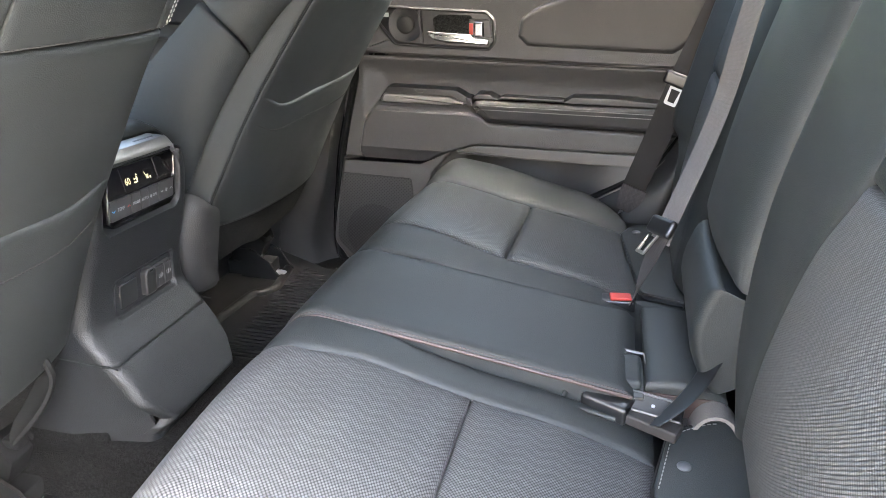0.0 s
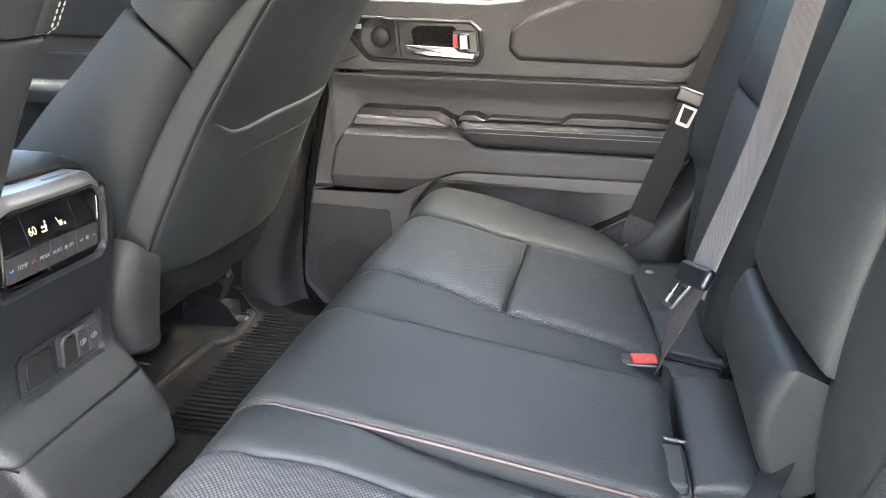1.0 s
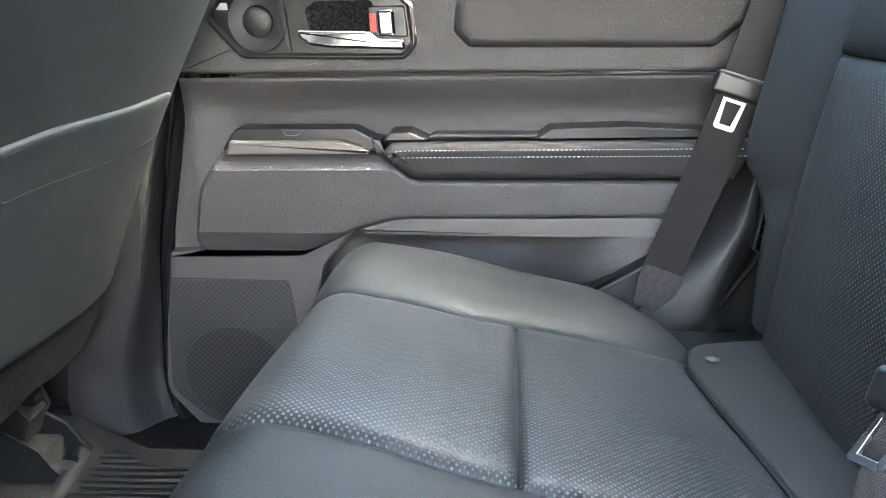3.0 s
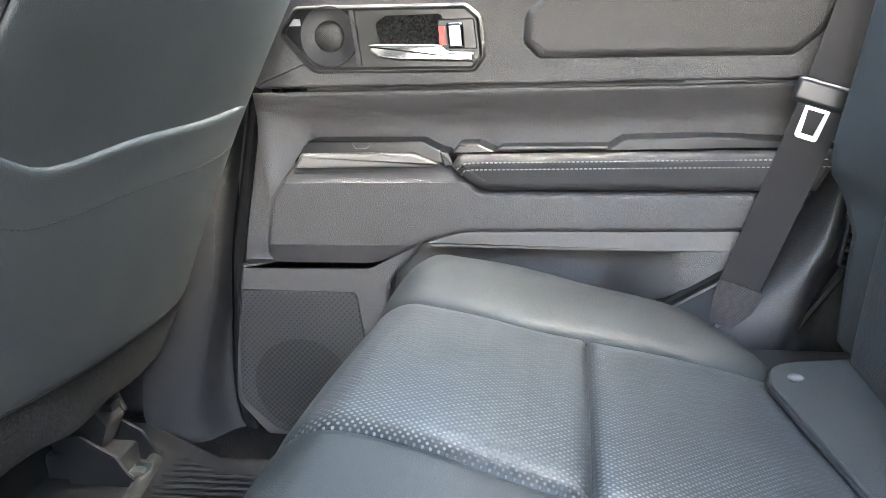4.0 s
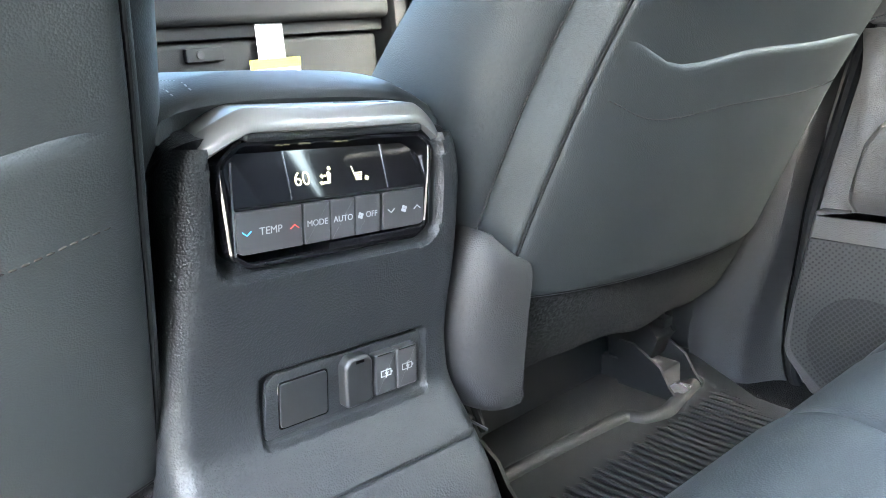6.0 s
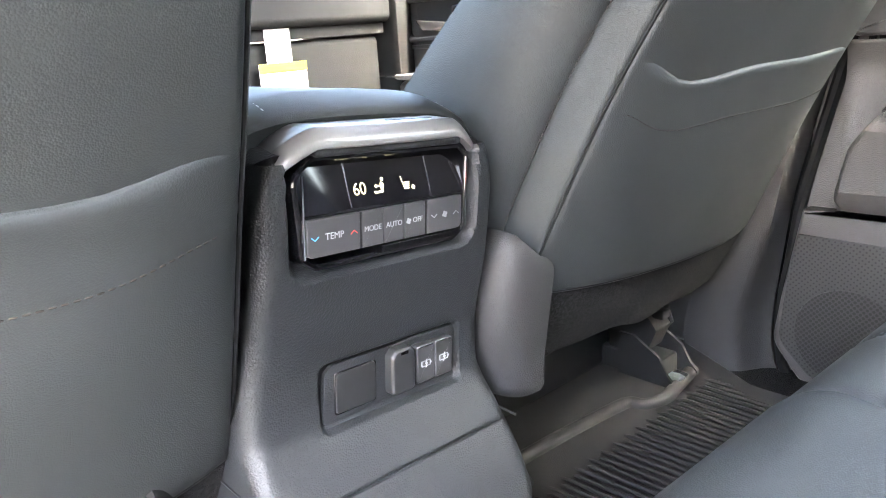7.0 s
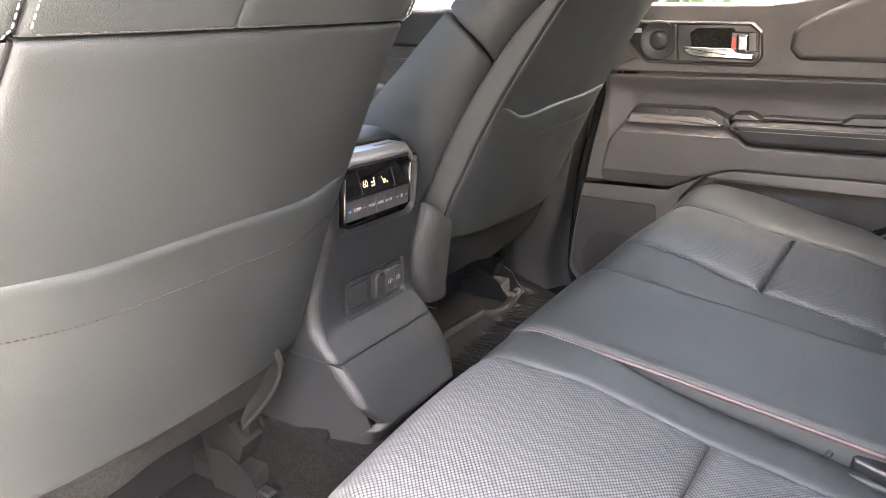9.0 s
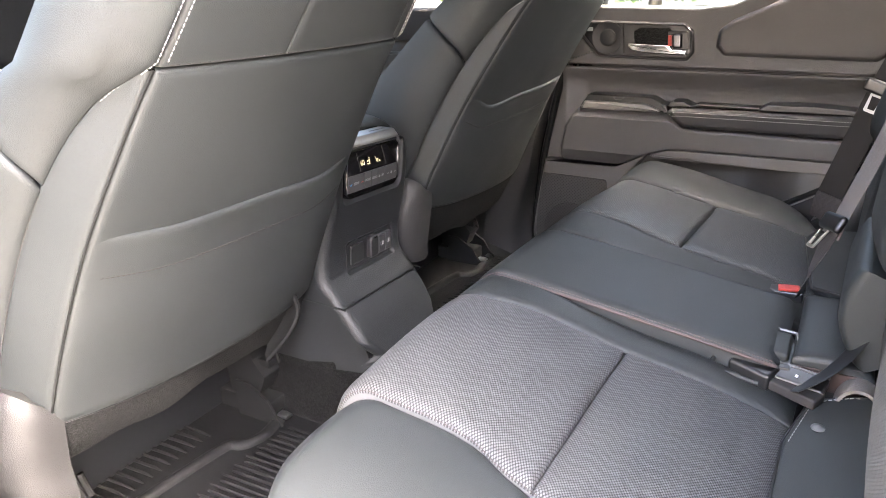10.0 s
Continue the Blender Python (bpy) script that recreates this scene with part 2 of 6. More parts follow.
SPEAKER = grille("speaker_mesh", (0.022, 0.022, 0.022), 0.0056, 0.46)
DOME = grille("tweeter_mesh", (0.016, 0.016, 0.016), 0.0018, 0.40)
LCD = glow("lit_digits", (0.30, 0.26, 0.15), 0.018)
# privacy glass: a thin tinted pane with a faint mirror
GLASS = bpy.data.materials.new("privacy_glass")
GLASS.use_nodes = True
gn, gl = GLASS.node_tree.nodes, GLASS.node_tree.links
clear, shine, blend = gn.new("ShaderNodeBsdfTransparent"), gn.new("ShaderNodeBsdfGlossy"), gn.new("ShaderNodeMixShader")
clear.inputs["Color"].default_value = (0.32, 0.34, 0.335, 1)
shine.inputs["Roughness"].default_value = 0.02
blend.inputs[0].default_value = 0.06
gl.new(clear.outputs[0], blend.inputs[1])
gl.new(shine.outputs[0], blend.inputs[2])
gl.new(blend.outputs[0], gn["Material Output"].inputs["Surface"])


# clear glass of the near front window
CLEARGLASS = GLASS.copy()
CLEARGLASS.name = "clear_glass"
for node in CLEARGLASS.node_tree.nodes:
    if node.type == "BSDF_TRANSPARENT":
        node.inputs["Color"].default_value = (0.68, 0.72, 0.715, 1)


# ---- geometry helpers ----
def thing(name, at, label, category, group="", kind=""):
    ob = new(name)
    ob.empty_display_size = 0.05
    ob.matrix_world = Matrix.Translation(at)
    return tagged(ob, label, category, group, kind)


def origin_of(ob):
    m = Matrix.Identity(4)
    while ob is not None:
        m = ob.matrix_basis if ob.parent is None else ob.matrix_parent_inverse @ ob.matrix_basis
        return m if ob.parent is None else origin_of(ob.parent) @ m
    return m


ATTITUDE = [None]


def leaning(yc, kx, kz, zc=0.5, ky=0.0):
    """Shears a thing to line up with the solved camera: the slopes of its crosswise lines and of its uprights."""
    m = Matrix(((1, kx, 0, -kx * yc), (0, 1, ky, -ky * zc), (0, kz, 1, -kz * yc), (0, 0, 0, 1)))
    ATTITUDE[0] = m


def part(name, bm, mat, parent=None, label="", smooth=40):
    """Links a bmesh, given in world places, as one mesh object with its origin at its middle."""
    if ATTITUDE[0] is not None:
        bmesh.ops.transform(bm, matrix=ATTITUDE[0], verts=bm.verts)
    me = bpy.data.meshes.new(name)
    if smooth:
        for f in bm.faces:
            f.smooth = True
    lo = Vector([min(v.co[k] for v in bm.verts) for k in range(3)])
    hi = Vector([max(v.co[k] for v in bm.verts) for k in range(3)])
    c = (lo + hi) / 2
    bmesh.ops.translate(bm, verts=bm.verts, vec=-c)
    if smooth:
        for e in bm.edges:
            if len(e.link_faces) == 2 and e.calc_face_angle(0) > radians(smooth):
                e.smooth = False
    bm.to_mesh(me)
    bm.free()
    for m in mat if isinstance(mat, (list, tuple)) else [mat]:
        me.materials.append(m)
    ob = new(name, me)
    ob.location = c
    if parent is not None:
        ob.parent = parent
        ob.matrix_parent_inverse = origin_of(parent).inverted()
    if smooth and len(me.polygons) < 700:
        # broad faces keep their own normals beside narrow bevels
        w = ob.modifiers.new("broad_faces", "WEIGHTED_NORMAL")
        w.keep_sharp = True
    if label:
        ob["label"] = label
    return ob


def solid(name, bm, mat, label, category, group="", kind="", smooth=40):
    """A thing of one mesh."""
    return tagged(part(name, bm, mat, None, "", smooth), label, category, group, kind)


def curve_through(knots, t):
    """Catmull-Rom through knots (rows), at t in 0..1 by knot number."""
    k = np.asarray(knots, float)
    n = len(k) - 1
    t = np.clip(np.asarray(t, float), 0, 1) * n
    i = np.minimum(t.astype(int), n - 1)
    f = (t - i)[..., None]
    p0, p1, p2, p3 = k[np.maximum(i - 1, 0)], k[i], k[i + 1], k[np.minimum(i + 2, n)]
    return 0.5 * (2 * p1 + (p2 - p0) * f + (2 * p0 - 5 * p1 + 4 * p2 - p3) * f ** 2 + (3 * p1 - p0 - 3 * p2 + p3) * f ** 3)


def table(knots):
    """A smooth function of one number through (x, y) knots."""
    a = np.asarray(knots, float)
    xs = np.linspace(0, 1, 40 * (len(a) - 1) + 1)
    c = curve_through(a, xs)
    return lambda x: np.interp(x, c[:, 0], c[:, 1])


def spaced(n, ends=(1, 1)):
    """0..1 in n steps, with finer steps near the ends that are marked."""
    t = np.linspace(0, 1, n + 1)
    fine = np.array([0.06, 0.2, 0.45]) / n
    if ends[0]:
        t = np.concatenate([[0], fine, t[1:]])
    if ends[1]:
        t = np.concatenate([t[:-1], 1 - fine[::-1], [1]])
    return t


def surface(f, us, vs, puff=0.0, r=0.012, edges=(1, 1, 1, 1), thick=0.012, inside=None, dent=None):
    """A padded panel: the grid f(u, v), raised by puff with rounded edges (u0, u1, v0, v1 where marked), closed behind.
    inside: a place behind the panel. dent: an added height over (u, v). UV in metres along the grid."""
    us, vs = np.asarray(us), np.asarray(vs)
    U, V = np.meshgrid(us, vs, indexing="ij")
    P = np.asarray(f(U, V), float)
    du = np.gradient(P, axis=0)
    dv = np.gradient(P, axis=1)
    N = np.cross(du, dv)
    N /= np.linalg.norm(N, axis=2, keepdims=True) + 1e-12
    flip = False
    if inside is not None:
        c = P.mean(axis=(0, 1)) - np.asarray(inside)
        if (N.mean(axis=(0, 1)) * c).sum() < 0:
            N, flip = -N, True
    lu = np.concatenate([np.zeros((1, len(vs))), np.cumsum(np.linalg.norm(np.diff(P, axis=0), axis=2), axis=0)])
    lv = np.concatenate([np.zeros((len(us), 1)), np.cumsum(np.linalg.norm(np.diff(P, axis=1), axis=2), axis=1)], axis=1)
    e = np.full(U.shape, 1e3)
    for on, d in zip(edges, (lu, lu[-1:] - lu, lv, lv[:, -1:] - lv)):
        if on:
            e = np.minimum(e, d)
    h = puff * np.sqrt(np.clip(1 - (1 - np.minimum(e / r, 1)) ** 2, 0, 1))
    if dent is not None:
        h = h + dent(U, V, lu, lv)
    Q = P + N * h[..., None]
    B = P - N * thick
    bm = bmesh.new()
    uvl = bm.loops.layers.uv.new("UVMap")
    nu, nv = len(us), len(vs)
    front = [[bm.verts.new(Q[i, j]) for j in range(nv)] for i in range(nu)]
    ring = [(i, 0) for i in range(nu)] + [(nu - 1, j) for j in range(1, nv)] + [(i, nv - 1) for i in range(nu - 2, -1, -1)] + [(0, j) for j in range(nv - 2, 0, -1)]
    rear = [[bm.verts.new(B[i, j]) for j in range(nv)] for i in range(nu)]
    mid_u, mid_v = lu[:, nv // 2], lv[nu // 2]

    def face(vs_, uvs):
        if flip:
            vs_, uvs = vs_[::-1], uvs[::-1]
        fc = bm.faces.new(vs_)
        for lp, w in zip(fc.loops, uvs):
            lp[uvl].uv = w

    for i in range(nu - 1):
        for j in range(nv - 1):
            ij = [(i, j), (i + 1, j), (i + 1, j + 1), (i, j + 1)]
            face([front[a][b] for a, b in ij], [(mid_u[a], mid_v[b]) for a, b in ij])
            face([rear[a][b] for a, b in ij[::-1]], [(0, 0)] * 4)
    k = len(ring)
    for s in range(k):
        a, b = ring[s], ring[(s + 1) % k]
        face([front[b[0]][b[1]], front[a[0]][a[1]], rear[a[0]][a[1]], rear[b[0]][b[1]]], [(0, 0)] * 4)
    return bm


def rounded(pts, r, n=4):
    """The outline pts with its corners rounded; r: one radius or one for each corner."""
    out = []
    m = len(pts)
    for i, p in enumerate(pts):
        p, a, b = Vector(p), Vector(pts[i - 1]), Vector(pts[(i + 1) % m])
        q = r[i] if isinstance(r, (list, tuple)) else r
        da, db = (a - p), (b - p)
        if q <= 0:
            out.append(tuple(p))
            continue
        ang = da.angle(db)
        cut = min(q / math.tan(ang / 2), da.length * 0.49, db.length * 0.49)
        s, e = p + da.normalized() * cut, p + db.normalized() * cut
        for k in range(n + 1):
            t = k / n
            out.append(tuple(s * (1 - t) ** 2 + p * 2 * t * (1 - t) + e * t ** 2))
    return out


def slab(outline, place, front, back, bevel=0.003, seg=2, bm=None):
    """The outline (a, b), extruded from back to front, with a rounded front rim. place(a, b, c): the point in the world."""
    bm = bm or bmesh.new()
    uvl = bm.loops.layers.uv.verify()
    c = Vector((sum(p[0] for p in outline) / len(outline), sum(p[1] for p in outline) / len(outline)))
    rings = []
    sgn = 1 if front > back else -1
    lev = [(0.0, back)]
    for k in range(seg + 1):
        a = math.pi / 2 * k / seg
        lev.append((bevel * (1 - math.cos(a)), front - sgn * bevel * (1 - math.sin(a))))
    m = len(outline)
    nrm = []
    area = sum(outline[i - 1][0] * outline[i][1] - outline[i][0] * outline[i - 1][1] for i in range(m))
    for i in range(m):
        d1 = (Vector(outline[i]) - Vector(outline[i - 1]))
        d2 = (Vector(outline[(i + 1) % m]) - Vector(outline[i]))
        d = (d1.normalized() + d2.normalized())
        w = Vector((-d.y, d.x)).normalized() * (1 if area > 0 else -1)
        nrm.append(w / max(0.5, w.dot(Vector((-d1.y, d1.x)).normalized() * (1 if area > 0 else -1))))
    for inset, lvl in lev:
        rings.append([((outline[i][0] + nrm[i].x * inset), (outline[i][1] + nrm[i].y * inset), lvl) for i in range(m)])
    vs = [[bm.verts.new(place(*q)) for q in ring] for ring in rings]

    def face(v, uvs):
        f = bm.faces.new(v)
        for lp, w in zip(f.loops, uvs):
            lp[uvl].uv = w

    for a in range(len(vs) - 1):
        for i in range(m):
            j = (i + 1) % m
            face([vs[a][i], vs[a][j], vs[a + 1][j], vs[a + 1][i]], [rings[a][i][:2], rings[a][j][:2], rings[a + 1][j][:2], rings[a + 1][i][:2]])
    face(vs[-1], [q[:2] for q in rings[-1]])
    face(vs[0][::-1], [q[:2] for q in rings[0]][::-1])
    bmesh.ops.recalc_face_normals(bm, faces=bm.faces)
    return bm


def box(lo, hi, bevel=0.004, seg=2, m=None):
    bm = bmesh.new()
    bmesh.ops.create_cube(bm, size=1)
    for v in bm.verts:
        v.co = Vector([lo[k] + (v.co[k] + 0.5) * (hi[k] - lo[k]) for k in range(3)])
    if bevel:
        bmesh.ops.bevel(bm, geom=bm.edges[:], offset=bevel, segments=seg, affect="EDGES", profile=0.5)
    if m is not None:
        bmesh.ops.transform(bm, matrix=m, verts=bm.verts)
    return bm


def tube(pts, r, sides=8, bm=None, flat=1.0):
    """A round rod through pts."""
    bm = bm or bmesh.new()
    pts = [Vector(p) for p in pts]
    rings = []
    for i, p in enumerate(pts):
        d = (pts[min(i + 1, len(pts) - 1)] - pts[max(i - 1, 0)]).normalized()
        a = d.cross(Vector((0.3, 0.2, 1))).normalized()
        b = d.cross(a)
        rr = r[i] if isinstance(r, (list, tuple)) else r
        rings.append([bm.verts.new(p + a * rr * math.cos(2 * math.pi * k / sides) + b * rr * flat * math.sin(2 * math.pi * k / sides)) for k in range(sides)])
    for x, y in zip(rings, rings[1:]):
        for k in range(sides):
            bm.faces.new([x[k], x[(k + 1) % sides], y[(k + 1) % sides], y[k]])
    bm.faces.new(rings[0][::-1])
    bm.faces.new(rings[-1])
    return bm


def along(pts, step):
    """Even steps along a polyline: places and directions."""
    p = np.asarray(pts, float)
    d = np.concatenate([[0], np.cumsum(np.linalg.norm(np.diff(p, axis=0), axis=1))])
    s = np.arange(step / 2, d[-1], step)
    at = np.stack([np.interp(s, d, p[:, k]) for k in range(3)], 1)
    nx = np.stack([np.interp(np.minimum(s + step * 0.2, d[-1]), d, p[:, k]) for k in range(3)], 1)
    pv = np.stack([np.interp(np.maximum(s - step * 0.2, 0), d, p[:, k]) for k in range(3)], 1)
    return at, nx - pv


def stitches(name, pts, parent, mat, step=0.006, length=0.0042, r=0.0006, label=""):
    """A row of short threads along pts, one mesh."""
    at, way = along(pts, step)
    bm = bmesh.new()
    for a, w in zip(at, way):
        a, w = Vector(a), Vector(w).normalized()
        tube([a - w * length / 2, a - w * length * 0.3, a + w * length * 0.3, a + w * length / 2], [r * 0.4, r, r, r * 0.4], 5, bm)
    return part(name, bm, mat, parent, label)


def lift(f, us, vs, d, inside):
    """Points of f along (us, vs), raised d off the surface."""
    us, vs = np.asarray(us, float), np.asarray(vs, float)
    p = f(us, vs)
    k = 1e-3
    n = np.cross(f(us + k, vs) - p, f(us, vs + k) - p)
    n /= np.linalg.norm(n, axis=-1, keepdims=True) + 1e-12
    s = np.sign(((p - np.asarray(inside)) * n).sum(-1, keepdims=True))
    return p + n * s * d

# ---- the car body around ----
def face_y(a, b, c):
    return (a, c, b)


def face_x(a, b, c):
    return (c, a, b)


def ring(outline, width, place, front, back, bevel=0.002):
    """A frame: the outline with an opening, both with a rounded front rim."""
    bm = bmesh.new()
    m = len(outline)
    c = [sum(p[k] for p in outline) / m for k in (0, 1)]
    area = sum(outline[i - 1][0] * outline[i][1] - outline[i][0] * outline[i - 1][1] for i in range(m))
    nrm = []
    for i in range(m):
        d1, d2 = Vector(outline[i]) - Vector(outline[i - 1]), Vector(outline[(i + 1) % m]) - Vector(outline[i])
        d = d1.normalized() + d2.normalized()
        nrm.append(Vector((-d.y, d.x)).normalized() * (1 if area > 0 else -1))
    s = 1 if front > back else -1
    levels = [(0, back), (0, front - s * bevel), (bevel, front), (width - bevel, front), (width, front - s * bevel), (width, back)]
    vs = [[bm.verts.new(place(outline[i][0] + nrm[i].x * w, outline[i][1] + nrm[i].y * w, h)) for i in range(m)] for w, h in levels]
    for a in range(len(vs)):
        b = (a + 1) % len(vs)
        for i in range(m):
            j = (i + 1) % m
            bm.faces.new([vs[a][i], vs[a][j], vs[b][j], vs[b][i]])
    bmesh.ops.recalc_face_normals(bm, faces=bm.faces)
    return bm


def disc_outline(cx, cy, r, n=32, ry=None):
    return [(cx + r * math.cos(2 * math.pi * k / n), cy + (ry or r) * math.sin(2 * math.pi * k / n)) for k in range(n)]


floor = solid("floor", slab([(-1.7, -0.74), (1.3, -0.74), (1.3, 0.74), (-1.7, 0.74)], lambda a, b, c: (a, b, c), 0.145, 0.08, 0.002), CARPET,
              "black carpeted floor of the car", "floor", kind="structure")
ceiling = solid("ceiling", box((-1.30, -0.72, 1.24), (1.3, 0.72, 1.30), 0.02), HEADLINER, "pale grey cloth headliner", "ceiling", kind="structure")
solid("wall_rear", box((1.24, -0.74, 0.0), (1.30, 0.74, 0.80), 0.01), PLASTIC, "black plastic tailgate trim", "wall", kind="structure")
solid("wall_near_sill", box((-1.7, -0.80, -0.02), (1.3, -0.72, 0.135), 0.01), PLASTIC, "black plastic sill of the open rear door", "sill", kind="structure")
solid("wall_near_quarter", box((0.62, -0.80, 0.14), (1.3, -0.74, 0.78), 0.01), PLASTIC, "black plastic quarter panel trim", "wall", kind="structure")
solid("wall_near_front", box((-1.7, -0.80, 0.14), (-0.62, -0.74, 0.76), 0.01), PLASTIC, "black front door trim", "wall", kind="structure")
for nm, x0, x1, z1 in (("pillar_near_centre", -0.62, -0.45, 1.26), ("pillar_near_rear", 0.64, 0.90, 1.26)):
    solid(nm, box((x0, -0.79, 0.14), (x1, -0.71, z1), 0.02), PLASTIC, "black trim of the body pillar", "pillar", kind="structure")
solid("wall_far_quarter", box((0.34, 0.745, 0.02), (1.3, 0.80, 0.80), 0.01), PLASTIC, "black plastic quarter panel trim", "wall", kind="structure")
# out of view, added to block light bounced from the cargo area
for nm, y0, y1 in (("wall_far_blocker", 0.668, 0.80), ("wall_near_blocker", -0.80, -0.668)):
    solid(nm, box((0.405, y0, 0.14), (0.445, y1, 0.80), 0.01), PLASTIC, "black plastic panel added to block light from the cargo area", "wall", kind="structure")
solid("pillar_far_rear", box((0.52, 0.70, 0.78), (0.80, 0.78, 1.26), 0.02), PLASTIC, "black trim of the rear body pillar", "pillar", kind="structure")

solid("wall_far_outer", box((-1.72, 0.805, -0.25), (1.32, 0.83, 0.74), 0.01), PAINT, "white painted body side", "car body", kind="structure")
solid("pillar_far_outer", box((-0.62, 0.79, 0.70), (-0.41, 0.83, 1.28), 0.01), PAINT, "white painted body pillar", "pillar", kind="structure")
# out of view and extra deep, to block high sky at the doorway
solid("wall_near_roof_rail", box((-1.30, -0.86, 1.215), (1.30, -0.70, 1.315), 0.03, 3), PAINT, "white painted roof side, out of view, deepened to block high sky", "car body", kind="structure")
solid("wall_near_outer", box((-1.72, -0.83, -0.25), (1.32, -0.805, 0.12), 0.01), PAINT, "white painted body sill", "car body", kind="structure")
# windscreen, front side windows and the pillars beside them
screen = thing("windscreen", (-1.6, 0, 0.86), "raked windscreen over the dashboard, in dark glass that dims it", "window", kind="structure")
screen.name = "window_2"
# privacy glass in the windscreen, to hold daylight off the dash
part("pane", slab([(-1.32, 1.262), (-1.90, 0.85), (-1.895, 0.845), (-1.315, 1.256)], lambda a, b, c: (a, c, b), -0.70, 0.70, 0.001, 1), GLASS, screen)
for s in (-1, 1):
    solid("pillar_front", tube([(-1.30, s * 0.70, 1.26), (-1.60, s * 0.735, 1.06), (-1.92, s * 0.76, 0.84)], [0.035, 0.04, 0.05], 10), PLASTIC, "black trim of the windscreen pillar", "pillar", kind="structure")
for nm, y in (("window_3", 0.768), ("window_4", -0.768)):
    side_window = thing("front_side_window", (-0.95, y, 0.76), "tinted front door window glass", "window", kind="structure")
    side_window.name = nm
    # the far pane is darker, to dim the dash and front door
    part("pane", slab([(-1.72, 0.76), (-0.62, 0.76), (-0.62, 1.25), (-1.30, 1.25)], face_y, y, y + 0.004, 0.0005, 1), GLASS if y > 0 else CLEARGLASS, side_window)
for nm, lo, hi, lab in (("window_5", (1.262, -0.70, 0.79), (1.266, 0.70, 1.25), "dark privacy glass of the tailgate"), ("window_6", (0.78, 0.766, 0.79), (1.27, 0.770, 1.25), "dark privacy glass of the rear quarter window"),
                        ("window_7", (0.88, -0.770, 0.77), (1.27, -0.766, 1.25), "dark privacy glass of the rear quarter window")):
    back_window = thing("rear_window", lo, lab, "window", kind="structure")
    back_window.name = nm
    part("pane", box(lo, hi, 0), GLASS, back_window)
# the trim of the pillar between the far doors, flaring into the sill
pillar_x = table([(0.10, -0.440), (0.127, -0.461), (0.155, -0.473), (0.183, -0.479), (0.249, -0.478), (0.33, -0.468), (0.419, -0.457), (0.54, -0.430), (0.66, -0.402), (0.80, -0.372), (1.26, -0.30)])
ridge_px = table([(0.10, -0.476), (0.13, -0.497), (0.153, -0.508), (0.202, -0.514), (0.28, -0.497), (0.367, -0.472), (0.50, -0.450), (0.66, -0.420), (0.80, -0.39), (1.26, -0.32)])


def pillar_trim(u, v):
    # a soft face that turns over a ridge into the door opening
    z = 0.10 + v * 1.14
    k, m = np.clip(u / 0.6, 0, 1), np.clip((u - 0.6) / 0.4, 0, 1)
    x = ridge_px(z) - 0.075 * (1 - k) + (pillar_x(z) - ridge_px(z)) * m
    y = 0.668 + 0.020 * k ** 2.5 + 0.040 * np.sin(m * math.pi / 2)
    return np.stack([x, y, z], -1)


solid("pillar_far_centre", surface(pillar_trim, np.linspace(0, 1, 18), np.linspace(0, 1, 40), 0.002, 0.006, thick=0.02, inside=(-0.6, 0.9, 0.6)), ROUGHTRIM,
      "grained black pillar trim beside the front seat", "pillar", kind="structure")
seal_pts = [(pillar_x(z) + 0.012 + 0.0 * z, 0.728, z) for z in np.linspace(0.12, 1.24, 30)]
solid("trim_seal", tube(seal_pts, 0.008, 8), RUBBER, "black rubber door seal", "seal", kind="structure")
seal2 = [(pillar_x(z) + 0.030, 0.742, z) for z in np.linspace(0.12, 1.24, 30)]
solid("trim_seal", tube(seal2, 0.006, 8), RUBBER, "black rubber door seal", "seal", kind="structure")
channel_z = np.linspace(0.12, 1.22, 24)
channel = [(float(pillar_x(z)) - 0.045, float(z)) for z in channel_z] + [(float(pillar_x(z)) + 0.055, float(z)) for z in channel_z[::-1]]
solid("trim_seal", slab(channel, face_y, 0.768, 0.802, 0.002, 1), RUBBER, "black rubber channel of the door opening", "seal", kind="structure")
solid("wall_far_sill", box((-1.7, 0.70, -0.02), (0.5, 0.80, 0.125), 0.02), PLASTIC, "black plastic door sill", "sill", kind="structure")

# the near rear door, open and out of view, angled to shade the seat
near_door = thing("door_3", (-0.56, -0.86, 0.1), "open rear door standing away from the car", "car door", kind="structure")
swing = Matrix.Translation((-0.56, -0.85, 0)) @ pose(0, 0, 0, 0, 0, -50)
part("trim", box((0, -0.05, 0.12), (0.95, 0.02, 0.74), 0.015, 3, swing), DOORSKIN, near_door)
part("pane", box((0.04, -0.062, 0.74), (0.93, -0.058, 1.20), 0, 1, swing), GLASS, near_door)
part("window_frame", box((0.0, -0.075, 1.18), (0.96, -0.045, 1.24), 0.008, 2, swing), PLASTIC, near_door)
part("skin", box((0, -0.09, -0.05), (0.98, -0.055, 0.76), 0.015, 3, swing), PAINT, near_door)

# ---- far rear door ----
door = thing("rear_door", (-0.1, 0.78, 0.14), "closed rear door with grained black plastic trim and chrome handle", "car door", kind="structure")
door.name = "door_1"
shell = rounded([(-0.440, 0.36), (-0.428, 0.55), (-0.405, 0.748), (-0.04, 0.750), (0.10, 0.764), (0.42, 0.86), (0.42, 0.55), (0.215, 0.435), (0.085, 0.325), (0.02, 0.22), (-0.05, 0.14), (-0.41, 0.137), (-0.472, 0.20)],
                [0.0, 0.0, 0.02, 0.0, 0.05, 0.02, 0.04, 0.03, 0.05, 0.05, 0.03, 0.05, 0.03])
part("door_shell", slab(shell, face_y, 0.797, 0.803, 0.003), DOORSKIN, door)
